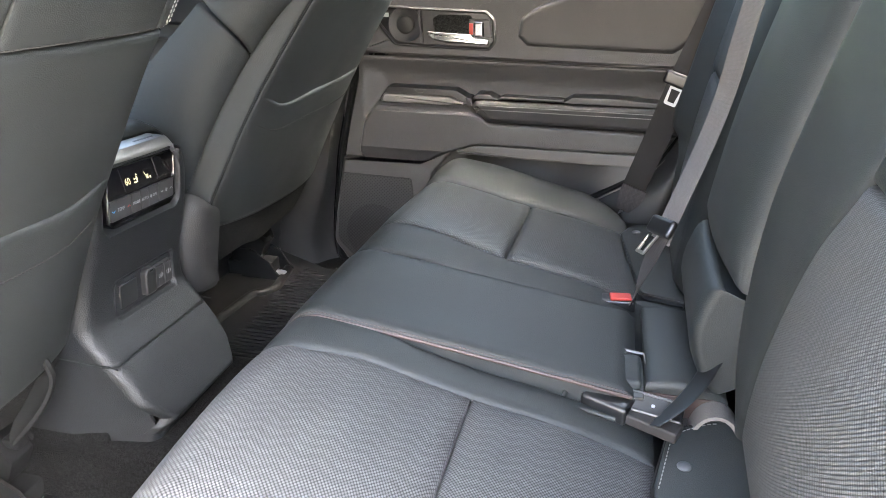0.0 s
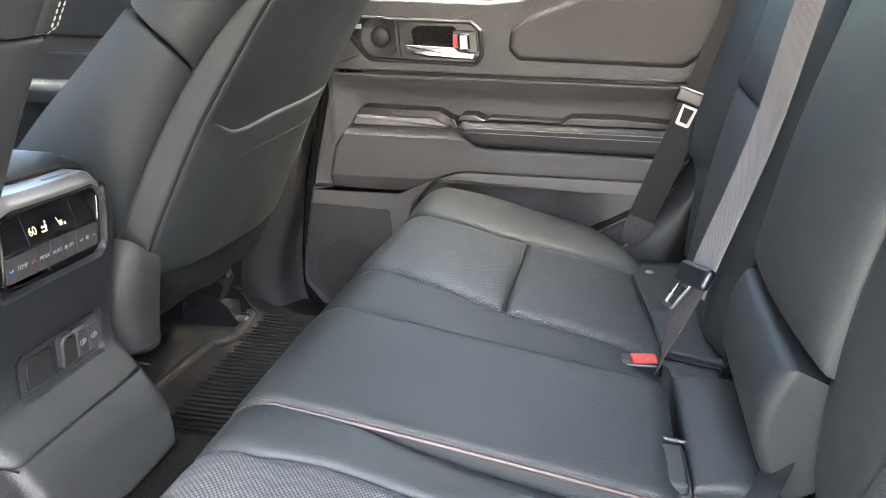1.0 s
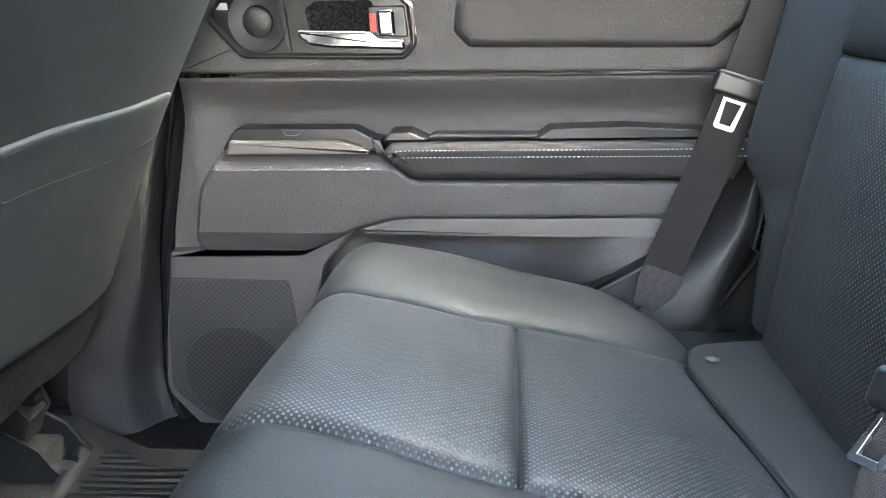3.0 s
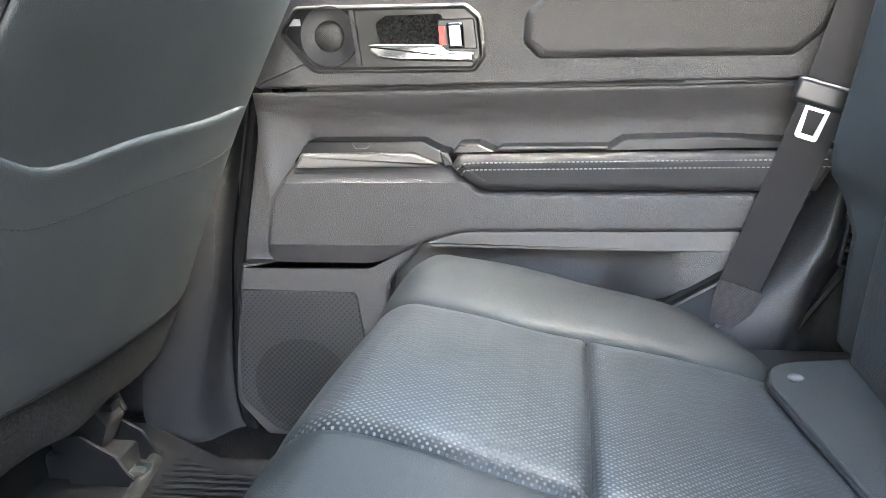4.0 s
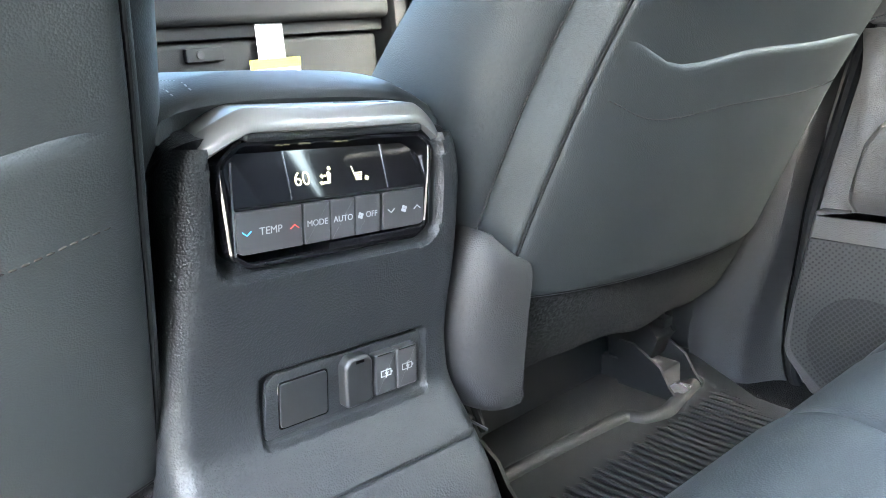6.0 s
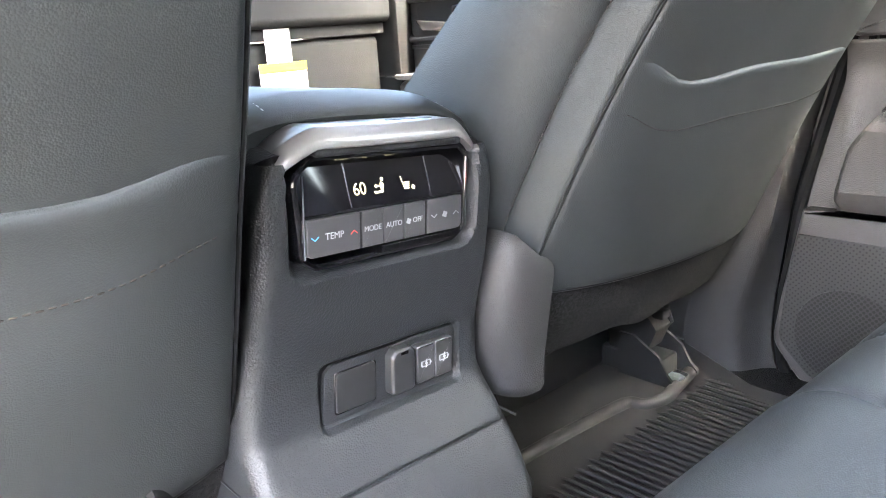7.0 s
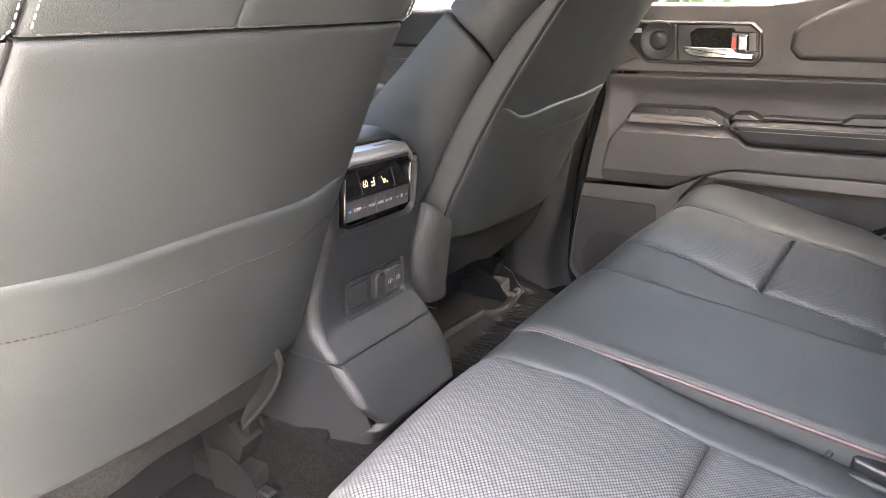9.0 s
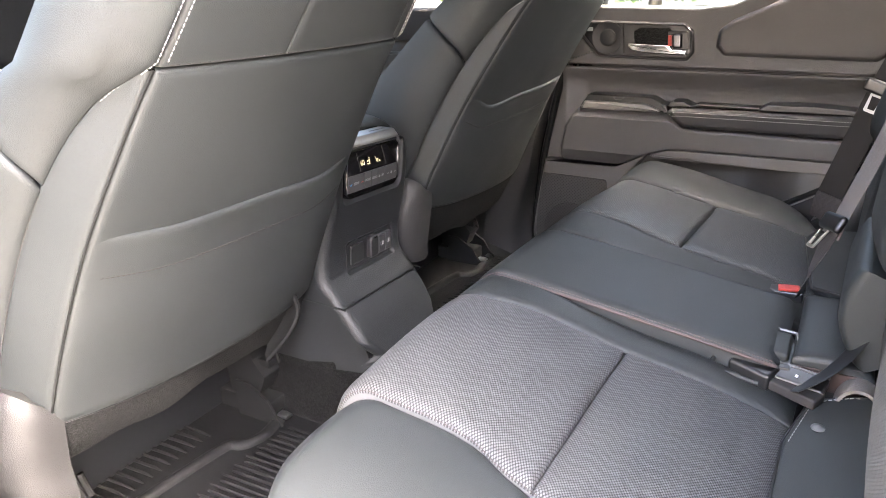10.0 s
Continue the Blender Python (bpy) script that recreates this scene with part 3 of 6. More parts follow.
part("front_flange", slab([(-0.475, 0.14), (-0.478, 0.21), (-0.455, 0.36), (-0.438, 0.55), (-0.412, 0.748), (-0.37, 0.748), (-0.385, 0.55), (-0.395, 0.36), (-0.40, 0.14)], face_y, 0.736, 0.79, 0.003), DOORSKIN, door)
part("upper_trim", slab(rounded([(-0.400, 0.6265), (0.40, 0.6225), (0.40, 0.935), (0.10, 0.815), (-0.035, 0.757), (-0.10, 0.748), (-0.392, 0.753)], [0.004, 0, 0, 0.05, 0.03, 0.03, 0.01]), face_y, 0.720, 0.779, 0.005, 3), DOORSKIN, door)

mid_y = table([(0.38, 0.742), (0.42, 0.742), (0.50, 0.740), (0.56, 0.738), (0.585, 0.733), (0.605, 0.722), (0.618, 0.7135), (0.6235, 0.7135)])


def mid_panel(u, v):
    x = -0.398 + u * 0.80
    z0 = 0.385 + 0.037 * np.clip((x + 0.30) / 0.04, 0, 1)
    z = z0 + v * (0.6228 - 0.0035 * u - z0)
    y = mid_y(z)
    side = np.clip((x + 0.398) / 0.06, 0, 1)
    y = y - 0.022 * (1 - side * side * (3 - 2 * side)) * np.clip((0.62 - z) / 0.05, 0, 1)
    return np.stack([x, y, z], -1)


part("middle_trim", surface(mid_panel, np.concatenate([np.linspace(0, 0.1, 14), np.linspace(0.13, 1, 16)]), spaced(22, (0, 1)), 0.002, 0.004, (1, 0, 0, 1), 0.01, inside=(0, 0.9, 0.5)), DOORSKIN, door)
# the pod with the pull cup, running back as a rail under the arm pad
pod = rounded([(-0.382, 0.49), (-0.352, 0.533), (-0.168, 0.533), (-0.150, 0.532), (-0.112, 0.501), (0.262, 0.499), (0.235, 0.452), (-0.135, 0.449), (-0.185, 0.435), (-0.262, 0.394), (-0.388, 0.394), (-0.400, 0.416)],
              [0.02, 0.006, 0.02, 0.02, 0.02, 0, 0, 0.05, 0.05, 0.03, 0.012, 0.012])
pod_bm = slab(pod, face_y, 0.688, 0.742, 0.009, 5)
for crease in (0.5135, 0.470, 0.432):
    bmesh.ops.bisect_plane(pod_bm, geom=pod_bm.verts[:] + pod_bm.edges[:] + pod_bm.faces[:], plane_co=(0, 0, crease), plane_no=(0, 0, 1))
for v in pod_bm.verts:
    # a flat chamfer above, a lower face that tucks in under the pod
    if v.co.y < 0.72:
        v.co.y += 0.75 * max(0.0, v.co.z - 0.5135) + 0.10 * max(0.0, 0.5135 - v.co.z) + 0.45 * max(0.0, 0.432 - v.co.z)
part("pull_pod", pod_bm, DOORSKIN, door, "", 12)
part("pull_cup_rim", slab(rounded([(-0.352, 0.5345), (-0.330, 0.5635), (-0.185, 0.5625), (-0.160, 0.549), (-0.152, 0.5345)], [0.004, 0.012, 0.012, 0.006, 0.004]), face_y, 0.7015, 0.742, 0.003), SMOOTH, door)
part("embossed_mark", ring([(-0.272, 0.5600), (-0.246, 0.5600), (-0.254, 0.5535), (-0.268, 0.5535)], 0.0010, face_y, 0.7008, 0.703, 0.0002), STRIP, door, "small embossed mark")
# the lip's paleness includes the light on its sloped-up face
part("pull_cup", slab(rounded([(-0.346, 0.5310), (-0.337, 0.5490), (-0.196, 0.5490), (-0.164, 0.5360), (-0.168, 0.5320)], 0.003), face_y, 0.693, 0.71, 0.004, 4), CUPLIP, door, "satin grey lip of the door pull")
arm = rounded([(-0.149, 0.536), (-0.136, 0.5470), (0.285, 0.5490), (0.262, 0.5035), (-0.112, 0.5055)], [0.008, 0.008, 0, 0, 0.02])
part("arm_pad", slab(arm, face_y, 0.672, 0.742, 0.012, 5), VINYL, door, "black leather arm pad with double stitching")
for k, z in enumerate((0.5400, 0.5320)):
    pts = [(-0.140 + k * 0.005, 0.6735, z - 0.008), (-0.130, 0.6722, z - 0.001)] + [(x, 0.6716 + 0.0006 * (1 - k), z + 0.003 * (x + 0.13)) for x in np.linspace(-0.12, 0.27, 14)]
    stitches("stitching", pts, door, PALETHREAD, 0.0052, 0.0038, 0.0008)
part("tray_edge", slab(rounded([(-0.150, 0.546), (-0.140, 0.558), (-0.116, 0.5585), (-0.096, 0.549), (0.033, 0.5485), (0.053, 0.5620), (0.14, 0.5640), (0.29, 0.555), (0.29, 0.5485)], 0.004), face_y, 0.694, 0.742, 0.0028, 3), SMOOTH, door)
part("tray_insert", slab([(-0.094, 0.5495), (0.034, 0.5490), (0.037, 0.5525), (-0.088, 0.5535)], face_y, 0.708, 0.742, 0.001), STRIP, door)
part("pull_joint", slab(rounded([(-0.165, 0.551), (-0.152, 0.548), (-0.146, 0.533), (-0.158, 0.530)], 0.003), face_y, 0.698, 0.742, 0.003), SMOOTH, door)
# paler grey than the door, for the light its upward face catches
part("trim_strip", slab(rounded([(-0.140, 0.4475), (0.238, 0.4500), (0.212, 0.4245), (0.087, 0.4235), (-0.176, 0.4265), (-0.186, 0.433)], [0.05, 0, 0, 0, 0.006, 0.006]), face_y, 0.706, 0.745, 0.003), STRIP, door, "plain grey trim strip, paler for the light on its slope")


door_edge = table([(0.15, -0.15), (0.25, -0.02), (0.30, 0.035), (0.344, 0.093), (0.410, 0.197), (0.45, 0.235), (0.50, 0.262), (0.55, 0.285), (0.62, 0.310), (0.70, 0.33)])


def lower_wall(u, v):
    z = 0.20 + v * 0.225
    x = -0.27 + u * (door_edge(z) + 0.264)
    bulge = np.clip((x - 0.03) / 0.10, 0, 1)
    y = 0.794 - 0.080 * bulge * bulge * (3 - 2 * bulge) - 0.002 * v
    return np.stack([x, y, z], -1)


part("map_pocket_wall", surface(lower_wall, np.linspace(0, 1, 24), np.linspace(0, 1, 10), thick=0.01, inside=(0, 0.95, 0.3)), DOORSKIN, door)
part("door_lamp", slab(disc_outline(-0.098, 0.408, 0.011, 20, 0.008), face_y, 0.782, 0.796, 0.002), STRIP, door, "small grey courtesy lamp lens")
# speaker panel
spk = rounded([(-0.440, 0.3990), (-0.264, 0.4010), (-0.240, 0.4140), (-0.180, 0.443), (-0.235, 0.38), (-0.252, 0.30), (-0.27, 0.137), (-0.425, 0.137), (-0.472, 0.195), (-0.462, 0.27)], [0.004, 0.01, 0.01, 0.002, 0.02, 0.05, 0.02, 0.03, 0.04, 0.05])
speaker_panel = part("speaker_panel", slab(spk, face_y, 0.712, 0.75, 0.006, 3), DOORSKIN, door)
part("speaker_grille", slab(rounded([(-0.443, 0.364), (-0.283, 0.362), (-0.276, 0.30), (-0.285, 0.152), (-0.41, 0.150), (-0.462, 0.20), (-0.455, 0.28)], [0.004, 0.008, 0.02, 0.02, 0.04, 0.04, 0.04]), face_y, 0.7085, 0.72, 0.003), DOTS, speaker_panel, "fine perforated plastic grille")
part("speaker_cone", slab(disc_outline(-0.368, 0.225, 0.070, 48), face_y, 0.7075, 0.72, 0.001), SPEAKER, speaker_panel, "round speaker behind a darker mesh")
# handle bezel
bez = rounded([(-0.318, 0.644), (-0.360, 0.692), (-0.335, 0.7235), (-0.128, 0.7195), (-0.110, 0.704), (-0.106, 0.658), (-0.120, 0.641)], [0.02, 0.014, 0.014, 0.01, 0.012, 0.012, 0.01])
bezel = part("handle_bezel", ring(bez, 0.007, face_y, 0.712, 0.722, 0.003), PLASTIC, door)
part("bezel_plate", slab([(0.94 * (p[0] + 0.235) - 0.235, 0.90 * (p[1] - 0.682) + 0.682) for p in bez], face_y, 0.7175, 0.722, 0.001), SMOOTH, bezel)
def dish(u, v):
    r = 0.017 + 0.018 * v
    return np.stack([-0.294 + r * np.cos(u * 2 * math.pi), 0.7170 - 0.0055 * v ** 1.5, 0.687 + r * np.sin(u * 2 * math.pi)], -1)


tweeter = part("tweeter", surface(dish, np.linspace(0, 1, 41), np.linspace(0, 1, 8), thick=0.002, inside=(-0.294, 0.8, 0.687)), PLASTIC, bezel, "shallow dish round the tweeter")
dome = bmesh.new()
bmesh.ops.create_uvsphere(dome, u_segments=32, v_segments=12, radius=0.0185, matrix=Matrix.Translation((-0.294, 0.7145, 0.687)) @ Matrix.Diagonal((1, 0.32, 1, 1)))
uvl = dome.loops.layers.uv.verify()
for fc in dome.faces:
    for lp in fc.loops:
        lp[uvl].uv = (lp.vert.co.x, lp.vert.co.z)
part("tweeter_mesh", dome, DOME, tweeter, "round perforated tweeter mesh")
part("logo", slab(rounded([(-0.348, 0.7005), (-0.330, 0.7005), (-0.330, 0.7085), (-0.348, 0.7085)], 0.001), face_y, 0.7155, 0.72, 0.0005), WHITE, bezel, "small pale maker's mark")
part("cavity_divider", slab([(-0.262, 0.652), (-0.256, 0.652), (-0.262, 0.716), (-0.268, 0.716)], face_y, 0.712, 0.72, 0.001), PLASTIC, bezel)
part("handle_cavity", slab(rounded([(-0.232, 0.668), (-0.238, 0.700), (-0.225, 0.7085), (-0.157, 0.7085), (-0.155, 0.668)], 0.006), face_y, 0.7160, 0.719, 0.001), FELT, bezel)
lever = rounded([(-0.246, 0.6775), (-0.160, 0.6745), (-0.149, 0.6660), (-0.119, 0.6645), (-0.119, 0.6530), (-0.205, 0.6560), (-0.232, 0.6600), (-0.243, 0.6680)], [0.004, 0.004, 0.006, 0.003, 0.003, 0.02, 0.01, 0.006])
part("door_handle", slab(lever, face_y, 0.700, 0.718, 0.004, 4), CHROME, bezel, "polished chrome inside door handle")
part("lock_surround", slab(rounded([(-0.157, 0.668), (-0.163, 0.702), (-0.120, 0.702), (-0.116, 0.667)], 0.004), face_y, 0.7135, 0.719, 0.002), SMOOTH, bezel)
part("lock_button", slab(rounded([(-0.150, 0.6685), (-0.152, 0.6985), (-0.132, 0.6985), (-0.130, 0.6685)], 0.004), face_y, 0.705, 0.719, 0.004, 3), DARKCHROME, bezel, "smoked chrome lock slider")
part("lock_mark", slab([(-0.160, 0.673), (-0.161, 0.694), (-0.1535, 0.694), (-0.1525, 0.673)], face_y, 0.7095, 0.719, 0.0006), RED, bezel, "red lock marker")
pad = rounded([(-0.063, 0.672), (-0.060, 0.706), (-0.030, 0.728), (0.062, 0.768), (0.290, 0.862), (0.288, 0.72), (0.266, 0.676), (0.236, 0.650), (-0.045, 0.654)], [0.01, 0.02, 0.02, 0.03, 0.02, 0.03, 0.02, 0.02, 0.012])
part("upper_pad", slab(pad, face_y, 0.707, 0.722, 0.012, 5), UPPERPAD, door, "padded black upper insert")
window = thing("rear_door_window", (0, 0.77, 0.75), "rear door window glass with bright daylight behind", "window", kind="structure")
window.name = "window_1"
part("pane", box((-0.40, 0.765, 0.74), (0.50, 0.769, 1.24), 0), GLASS, window)
part("window_frame", box((-0.44, 0.755, 1.215), (0.60, 0.79, 1.25), 0.004), PLASTIC, window)
# ---- rear bench ----
# seam height over the length, at the inner, the centre and the outer part of a cushion
z_in = table([(-0.19, 0.460), (-0.10, 0.449), (-0.04, 0.432), (0.03, 0.414), (0.13, 0.394), (0.21, 0.368)])
z_mid = table([(-0.175, 0.462), (-0.06, 0.447), (0.05, 0.431), (0.16, 0.414), (0.21, 0.406)])
z_out = table([(-0.19, 0.447), (-0.10, 0.435), (-0.04, 0.422), (0.00, 0.411), (0.10, 0.388), (0.18, 0.364), (0.21, 0.350)])
y_seam = table([(-0.30, 0.450), (-0.15, 0.452), (-0.05, 0.452), (0.0, 0.468), (0.10, 0.490), (0.21, 0.512)])
REAR, LIP = 0.222, -0.160


def cushion_point(y, v, middle=False):
    """v = 0 at the rear, 0.7 at the front lip, 1 at the foot of the front face."""
    a = np.clip(v / 0.70, 0, 1)
    x = REAR + (LIP - REAR) * a
    s = np.clip((np.abs(y) - 0.20) / 0.28, 0, 1)
    s = s * s * (3 - 2 * s)
    b = np.clip((v - 0.70) / 0.30, 0, 1)
    zt = z_mid(x) if middle else z_in(x) * (1 - s) + z_out(x) * s
    zl = z_mid(LIP) if middle else z_in(LIP) * (1 - s) + z_out(LIP) * s
    t = np.clip(b / 0.55, 0, 1) * math.pi / 2
    c = np.clip((b - 0.55) / 0.45, 0, 1)
    xf = LIP - 0.052 * np.sin(t) + 0.030 * c
    zf = zl - 0.075 * (1 - np.cos(t)) - 0.145 * c
    return np.stack([np.where(b > 0, xf, x) + 0.014 * y * np.clip(a, 0, 1), y, np.where(b > 0, zf, zt) - 0.008 - 0.012 * y], -1)


def strip_between(lo, hi, middle=False):
    def f(u, v):
        a = np.clip(v / 0.70, 0, 1)
        x = REAR + (LIP - REAR) * a - 0.07 * np.clip((v - 0.70) / 0.2, 0, 1)
        return cushion_point(lo(x) + (hi(x) - lo(x)) * u, v, middle)
    return f


V_ROWS = np.concatenate([np.linspace(0, 0.62, 26), np.linspace(0.64, 1, 26)])
BELOW = (0, 0, 0.2)


def rear_seat(sign, inner, name, label):
    """One outer seat: cushion with a woven middle between leather bolsters; sign: +1 far side, -1 near side."""
    seat = thing(name, (0.0, sign * 0.36, 0.17), label, "car seat", "rear bench")
    y0 = lambda x: sign * (0.100 + 0 * x)
    y1 = lambda x: sign * (inner + 0.012 * np.clip((-x - 0.02) / 0.12, 0, 1) ** 2)
    def edge_seam(x):
        return y_seam(x) + (0.016 - 0.12 * x if sign > 0 else -0.038)

    y2 = lambda x: sign * edge_seam(x)
    y3 = lambda x: sign * (0.655 + 0 * x)
    f_in, f_mid, f_out = strip_between(y0, y1), strip_between(y1, y2), strip_between(y2, y3)
    rows = V_ROWS
    part("inner_bolster", surface(f_in, spaced(8), rows, 0.010, 0.011, (1, 1, 1, 0), 0.05, BELOW), LEATHER, seat)
    CROSS = 0.400 if sign > 0 else 0.350
    v_front = np.concatenate([CROSS + np.array([0, 0.004, 0.012, 0.025, 0.045, 0.07]), np.linspace(CROSS + 0.1, 0.64, 10), np.linspace(0.66, 1, 26)])
    v_back = np.concatenate([np.linspace(0, CROSS - 0.1, 10), CROSS - np.array([0.07, 0.045, 0.025, 0.012, 0.004, 0])])
    wave = lambda U, V, lu, lv: 0.006 * np.sin(np.pi * U) * np.clip(1 - np.abs(V - 0.55) / 0.35, 0, 1)
    cloth = CLOTH if sign < 0 else PERF
    part("front_insert", surface(f_mid, spaced(24), v_front, 0.010, 0.016, (1, 1, 1, 0), 0.05, BELOW, wave), cloth, seat, "dotted grey cloth insert" if sign < 0 else "dotted charcoal cloth insert")
    part("rear_insert", surface(f_mid, spaced(24), v_back, 0.010, 0.016, (1, 1, 1, 1), 0.05, BELOW), cloth, seat, "dotted grey cloth insert" if sign < 0 else "dotted charcoal cloth insert")

    def bolster(u, v):
        a = np.clip(v / 0.70, 0, 1)
        x = REAR + (LIP - REAR) * a
        lo = edge_seam(x - 0.07 * np.clip((v - 0.70) / 0.2, 0, 1))
        # plan: the outer end pulls in towards the rear and at the front corner
        end = (0.668 if sign > 0 else 0.640 - 0.075 * np.clip((v - 0.50) / 0.28, 0, 1) ** 1.5) - 0.15 * np.clip((x - 0.08) / 0.13, 0, 1) ** 2.0 - 0.035 * np.clip((v - 0.72) / 0.2, 0, 1) ** 2
        w = np.clip(u / 0.72, 0, 1)
        t = np.clip((u - 0.72) / 0.28, 0, 1)
        y = lo + (end - 0.05 - lo) * w + 0.05 * np.sin(np.clip(t * 1.4, 0, 1) * math.pi / 2)
        p = cushion_point(y, v)
        hump = 0.010 * np.sin(np.pi * np.clip(u / 0.9, 0, 1)) * np.clip((0.9 - v) / 0.2, 0, 1)
        drop = 0.055 * (1 - np.cos(np.clip(t * 1.4, 0, 1) * math.pi / 2)) + 0.12 * np.clip((t * 1.4 - 1) / 0.4, 0, 1)
        front = np.clip((v - 0.70) / 0.17, 0, 1)
        p[..., 2] += hump - drop * (1 - 0.5 * front)
        p[..., 0] += 0.055 * t * front
        p[..., 2] -= 0.030 * np.clip((x - 0.15) / 0.06, 0, 1) ** 2
        p[..., 1] *= sign
        return p

    part("outer_bolster", surface(bolster, np.concatenate([spaced(10, (1, 0)) * 0.72, np.linspace(0.74, 1, 10)]), rows, 0.010, 0.016, (1, 0, 0, 0), 0.03, (0, sign * 0.5, 0.25)), LEATHER, seat)
    vv = np.linspace(0.02, 0.95, 60)
    dark = THREAD if sign < 0 else DARKTHREAD
    stitches("stitching", lift(f_mid, np.full(60, 0.0), vv, 0.0035, BELOW), seat, DARKTHREAD if sign < 0 else THREAD, 0.0055, 0.004, 0.0006)
    stitches("stitching", lift(f_mid, np.full(60, 1.0), vv, 0.0035, BELOW), seat, DARKTHREAD, 0.0055, 0.004, 0.0006)
    if sign < 0:
        stitches("stitching", lift(bolster, np.linspace(0.02, 0.88, 60), np.full(60, 0.80), 0.0030, (0, sign * 0.5, 0.25)), seat, THREAD, 0.0055, 0.004, 0.0008)
    # leather flap over the child-seat anchors, with a stitched rim and a press stud
    if sign > 0:
        plan = rounded([(0.172, 0.47), (0.186, 0.516), (0.330, 0.530), (0.330, 0.196), (0.262, 0.206), (0.205, 0.226)], [0.03, 0.03, 0.01, 0.01, 0.02, 0.012], 8)
        stud = (0.198, 0.478)
    else:
        plan = rounded([(0.219, -0.205), (0.236, -0.112), (0.282, -0.086), (0.340, -0.090), (0.340, -0.560), (0.226, -0.560)], [0.02, 0.05, 0.03, 0.01, 0.01, 0.02], 8)
        stud = (0.249, -0.172)
    top = lambda x, y: 0.377 + 0.05 * (x - 0.2) - 0.012 * (abs(y) - 0.15)
    fl = part("anchor_flap", slab(plan, lambda a, b, c: (a, b, top(a, b) + c), 0.0, -0.010, 0.004, 4), LEATHER, seat, "black leather flap with stitched edge")
    rim = plan + plan[:1]
    mid = (sum(p[0] for p in plan) / len(plan), sum(p[1] for p in plan) / len(plan))
    inset = [Vector((a + (mid[0] - a) * 0.09, b + (mid[1] - b) * 0.045, top(a, b) + 0.0008)) for a, b in rim]
    part("piping", tube([Vector((a, b, top(a, b) - 0.004)) for a, b in rim], 0.0024, 6), SMOOTH, fl)
    if sign < 0:
        stitches("stitching", inset[:26], fl, THREAD, 0.0062, 0.0046, 0.0006)
    bm = bmesh.new()
    bmesh.ops.create_uvsphere(bm, u_segments=20, v_segments=8, radius=0.0075, matrix=Matrix.Translation((stud[0], stud[1], top(*stud) + 0.001)) @ Matrix.Diagonal((1, 1, 0.35, 1)))
    part("press_stud", bm, STUD, fl, "small grey press stud")
    return seat


far_seat = rear_seat(1, 0.207, "car_seat", "black leather outer rear seat with dotted charcoal inserts")
near_seat = rear_seat(-1, 0.157, "car_seat", "black leather outer rear seat with dotted grey inserts")
mid_seat = thing("car_seat", (0, 0, 0.17), "narrow black leather middle seat with folded armrest between outer seats", "car seat", "rear bench")
f_c = strip_between(lambda x: -0.098 + 0 * x, lambda x: 0.098 + 0 * x, True)
part("cushion", surface(f_c, spaced(14), np.concatenate([np.linspace(0.045, 0.62, 24), np.linspace(0.64, 1, 26)]), 0.010, 0.010, (1, 1, 1, 0), 0.05, BELOW), LEATHER, mid_seat)
stitches("stitching", lift(f_c, np.full(60, 0.0), np.linspace(0.06, 0.9, 60), 0.0065, BELOW), mid_seat, BROWNTHREAD, 0.005, 0.004, 0.0006, "reddish brown piping thread")
part("piping", tube([Vector(p) for p in lift(f_c, np.full(60, -0.012), np.linspace(0.05, 0.92, 60), 0.0025, BELOW)], 0.0022, 6), BROWNTHREAD, mid_seat, "reddish brown piping")
rear_pad = lambda u, v: np.stack([0.203 + 0.006 * (1 - u) + 0.088 * v, -0.074 + 0.190 * u, 0.400 + 0.010 * np.sin(np.pi * v) - 0.012 * v + 0 * u], -1)
part("rear_pad", surface(rear_pad, spaced(12), spaced(10), 0.010, 0.012, (1, 1, 1, 1), 0.05, BELOW), LEATHER, mid_seat)
part("pad_edge", box((0.207, -0.0765, 0.372), (0.285, -0.0735, 0.3985), 0.001), BROWNTHREAD, mid_seat, "reddish brown edge of the rear pad")
stitches("stitching", [(0.212 + 0.07 * q, -0.071, 0.4085 - 0.004 * q) for q in np.linspace(0, 1, 12)], mid_seat, DARKTHREAD, 0.005, 0.004, 0.0006)


# ---- backrests ----
x_back = table([(0.30, 0.262), (0.40, 0.270), (0.53, 0.284), (0.65, 0.303), (0.75, 0.325), (0.90, 0.365), (1.10, 0.43)])


def back_panel(y0, y1, z0, z1, fwd0=0.0, fwd1=0.0, crown=0.0, lean=(0, 0)):
    """A backrest panel between two widths and heights; fwd: how far its two side edges stand forward."""
    def f(u, v):
        z = z0 + (z1 - z0) * v
        y = y0 + (y1 - y0) * u + (lean[0] * (1 - u) + lean[1] * u) * v
        x = x_back(z) - (fwd0 * (1 - u) ** 2 + fwd1 * u ** 2) - crown * np.sin(np.pi * u) * np.sin(np.pi * np.clip(v, 0.02, 0.98)) ** 0.5
        return np.stack([x, y, z], -1)
    return f


BEHIND = (0.6, 0, 0.7)
far_back = far_seat
part("backrest_insert", surface(back_panel(0.275, 0.515, 0.37, 0.655, 0.006, 0.006, 0.010), spaced(16), spaced(18), 0.010, 0.016, thick=0.05, inside=BEHIND), PERF, far_back, "dotted charcoal cloth insert")
part("backrest_top", surface(back_panel(0.275, 0.515, 0.655, 1.0, 0.006, 0.006, 0.012), spaced(12), spaced(16), 0.012, 0.016, thick=0.05, inside=BEHIND), LEATHER, far_back)


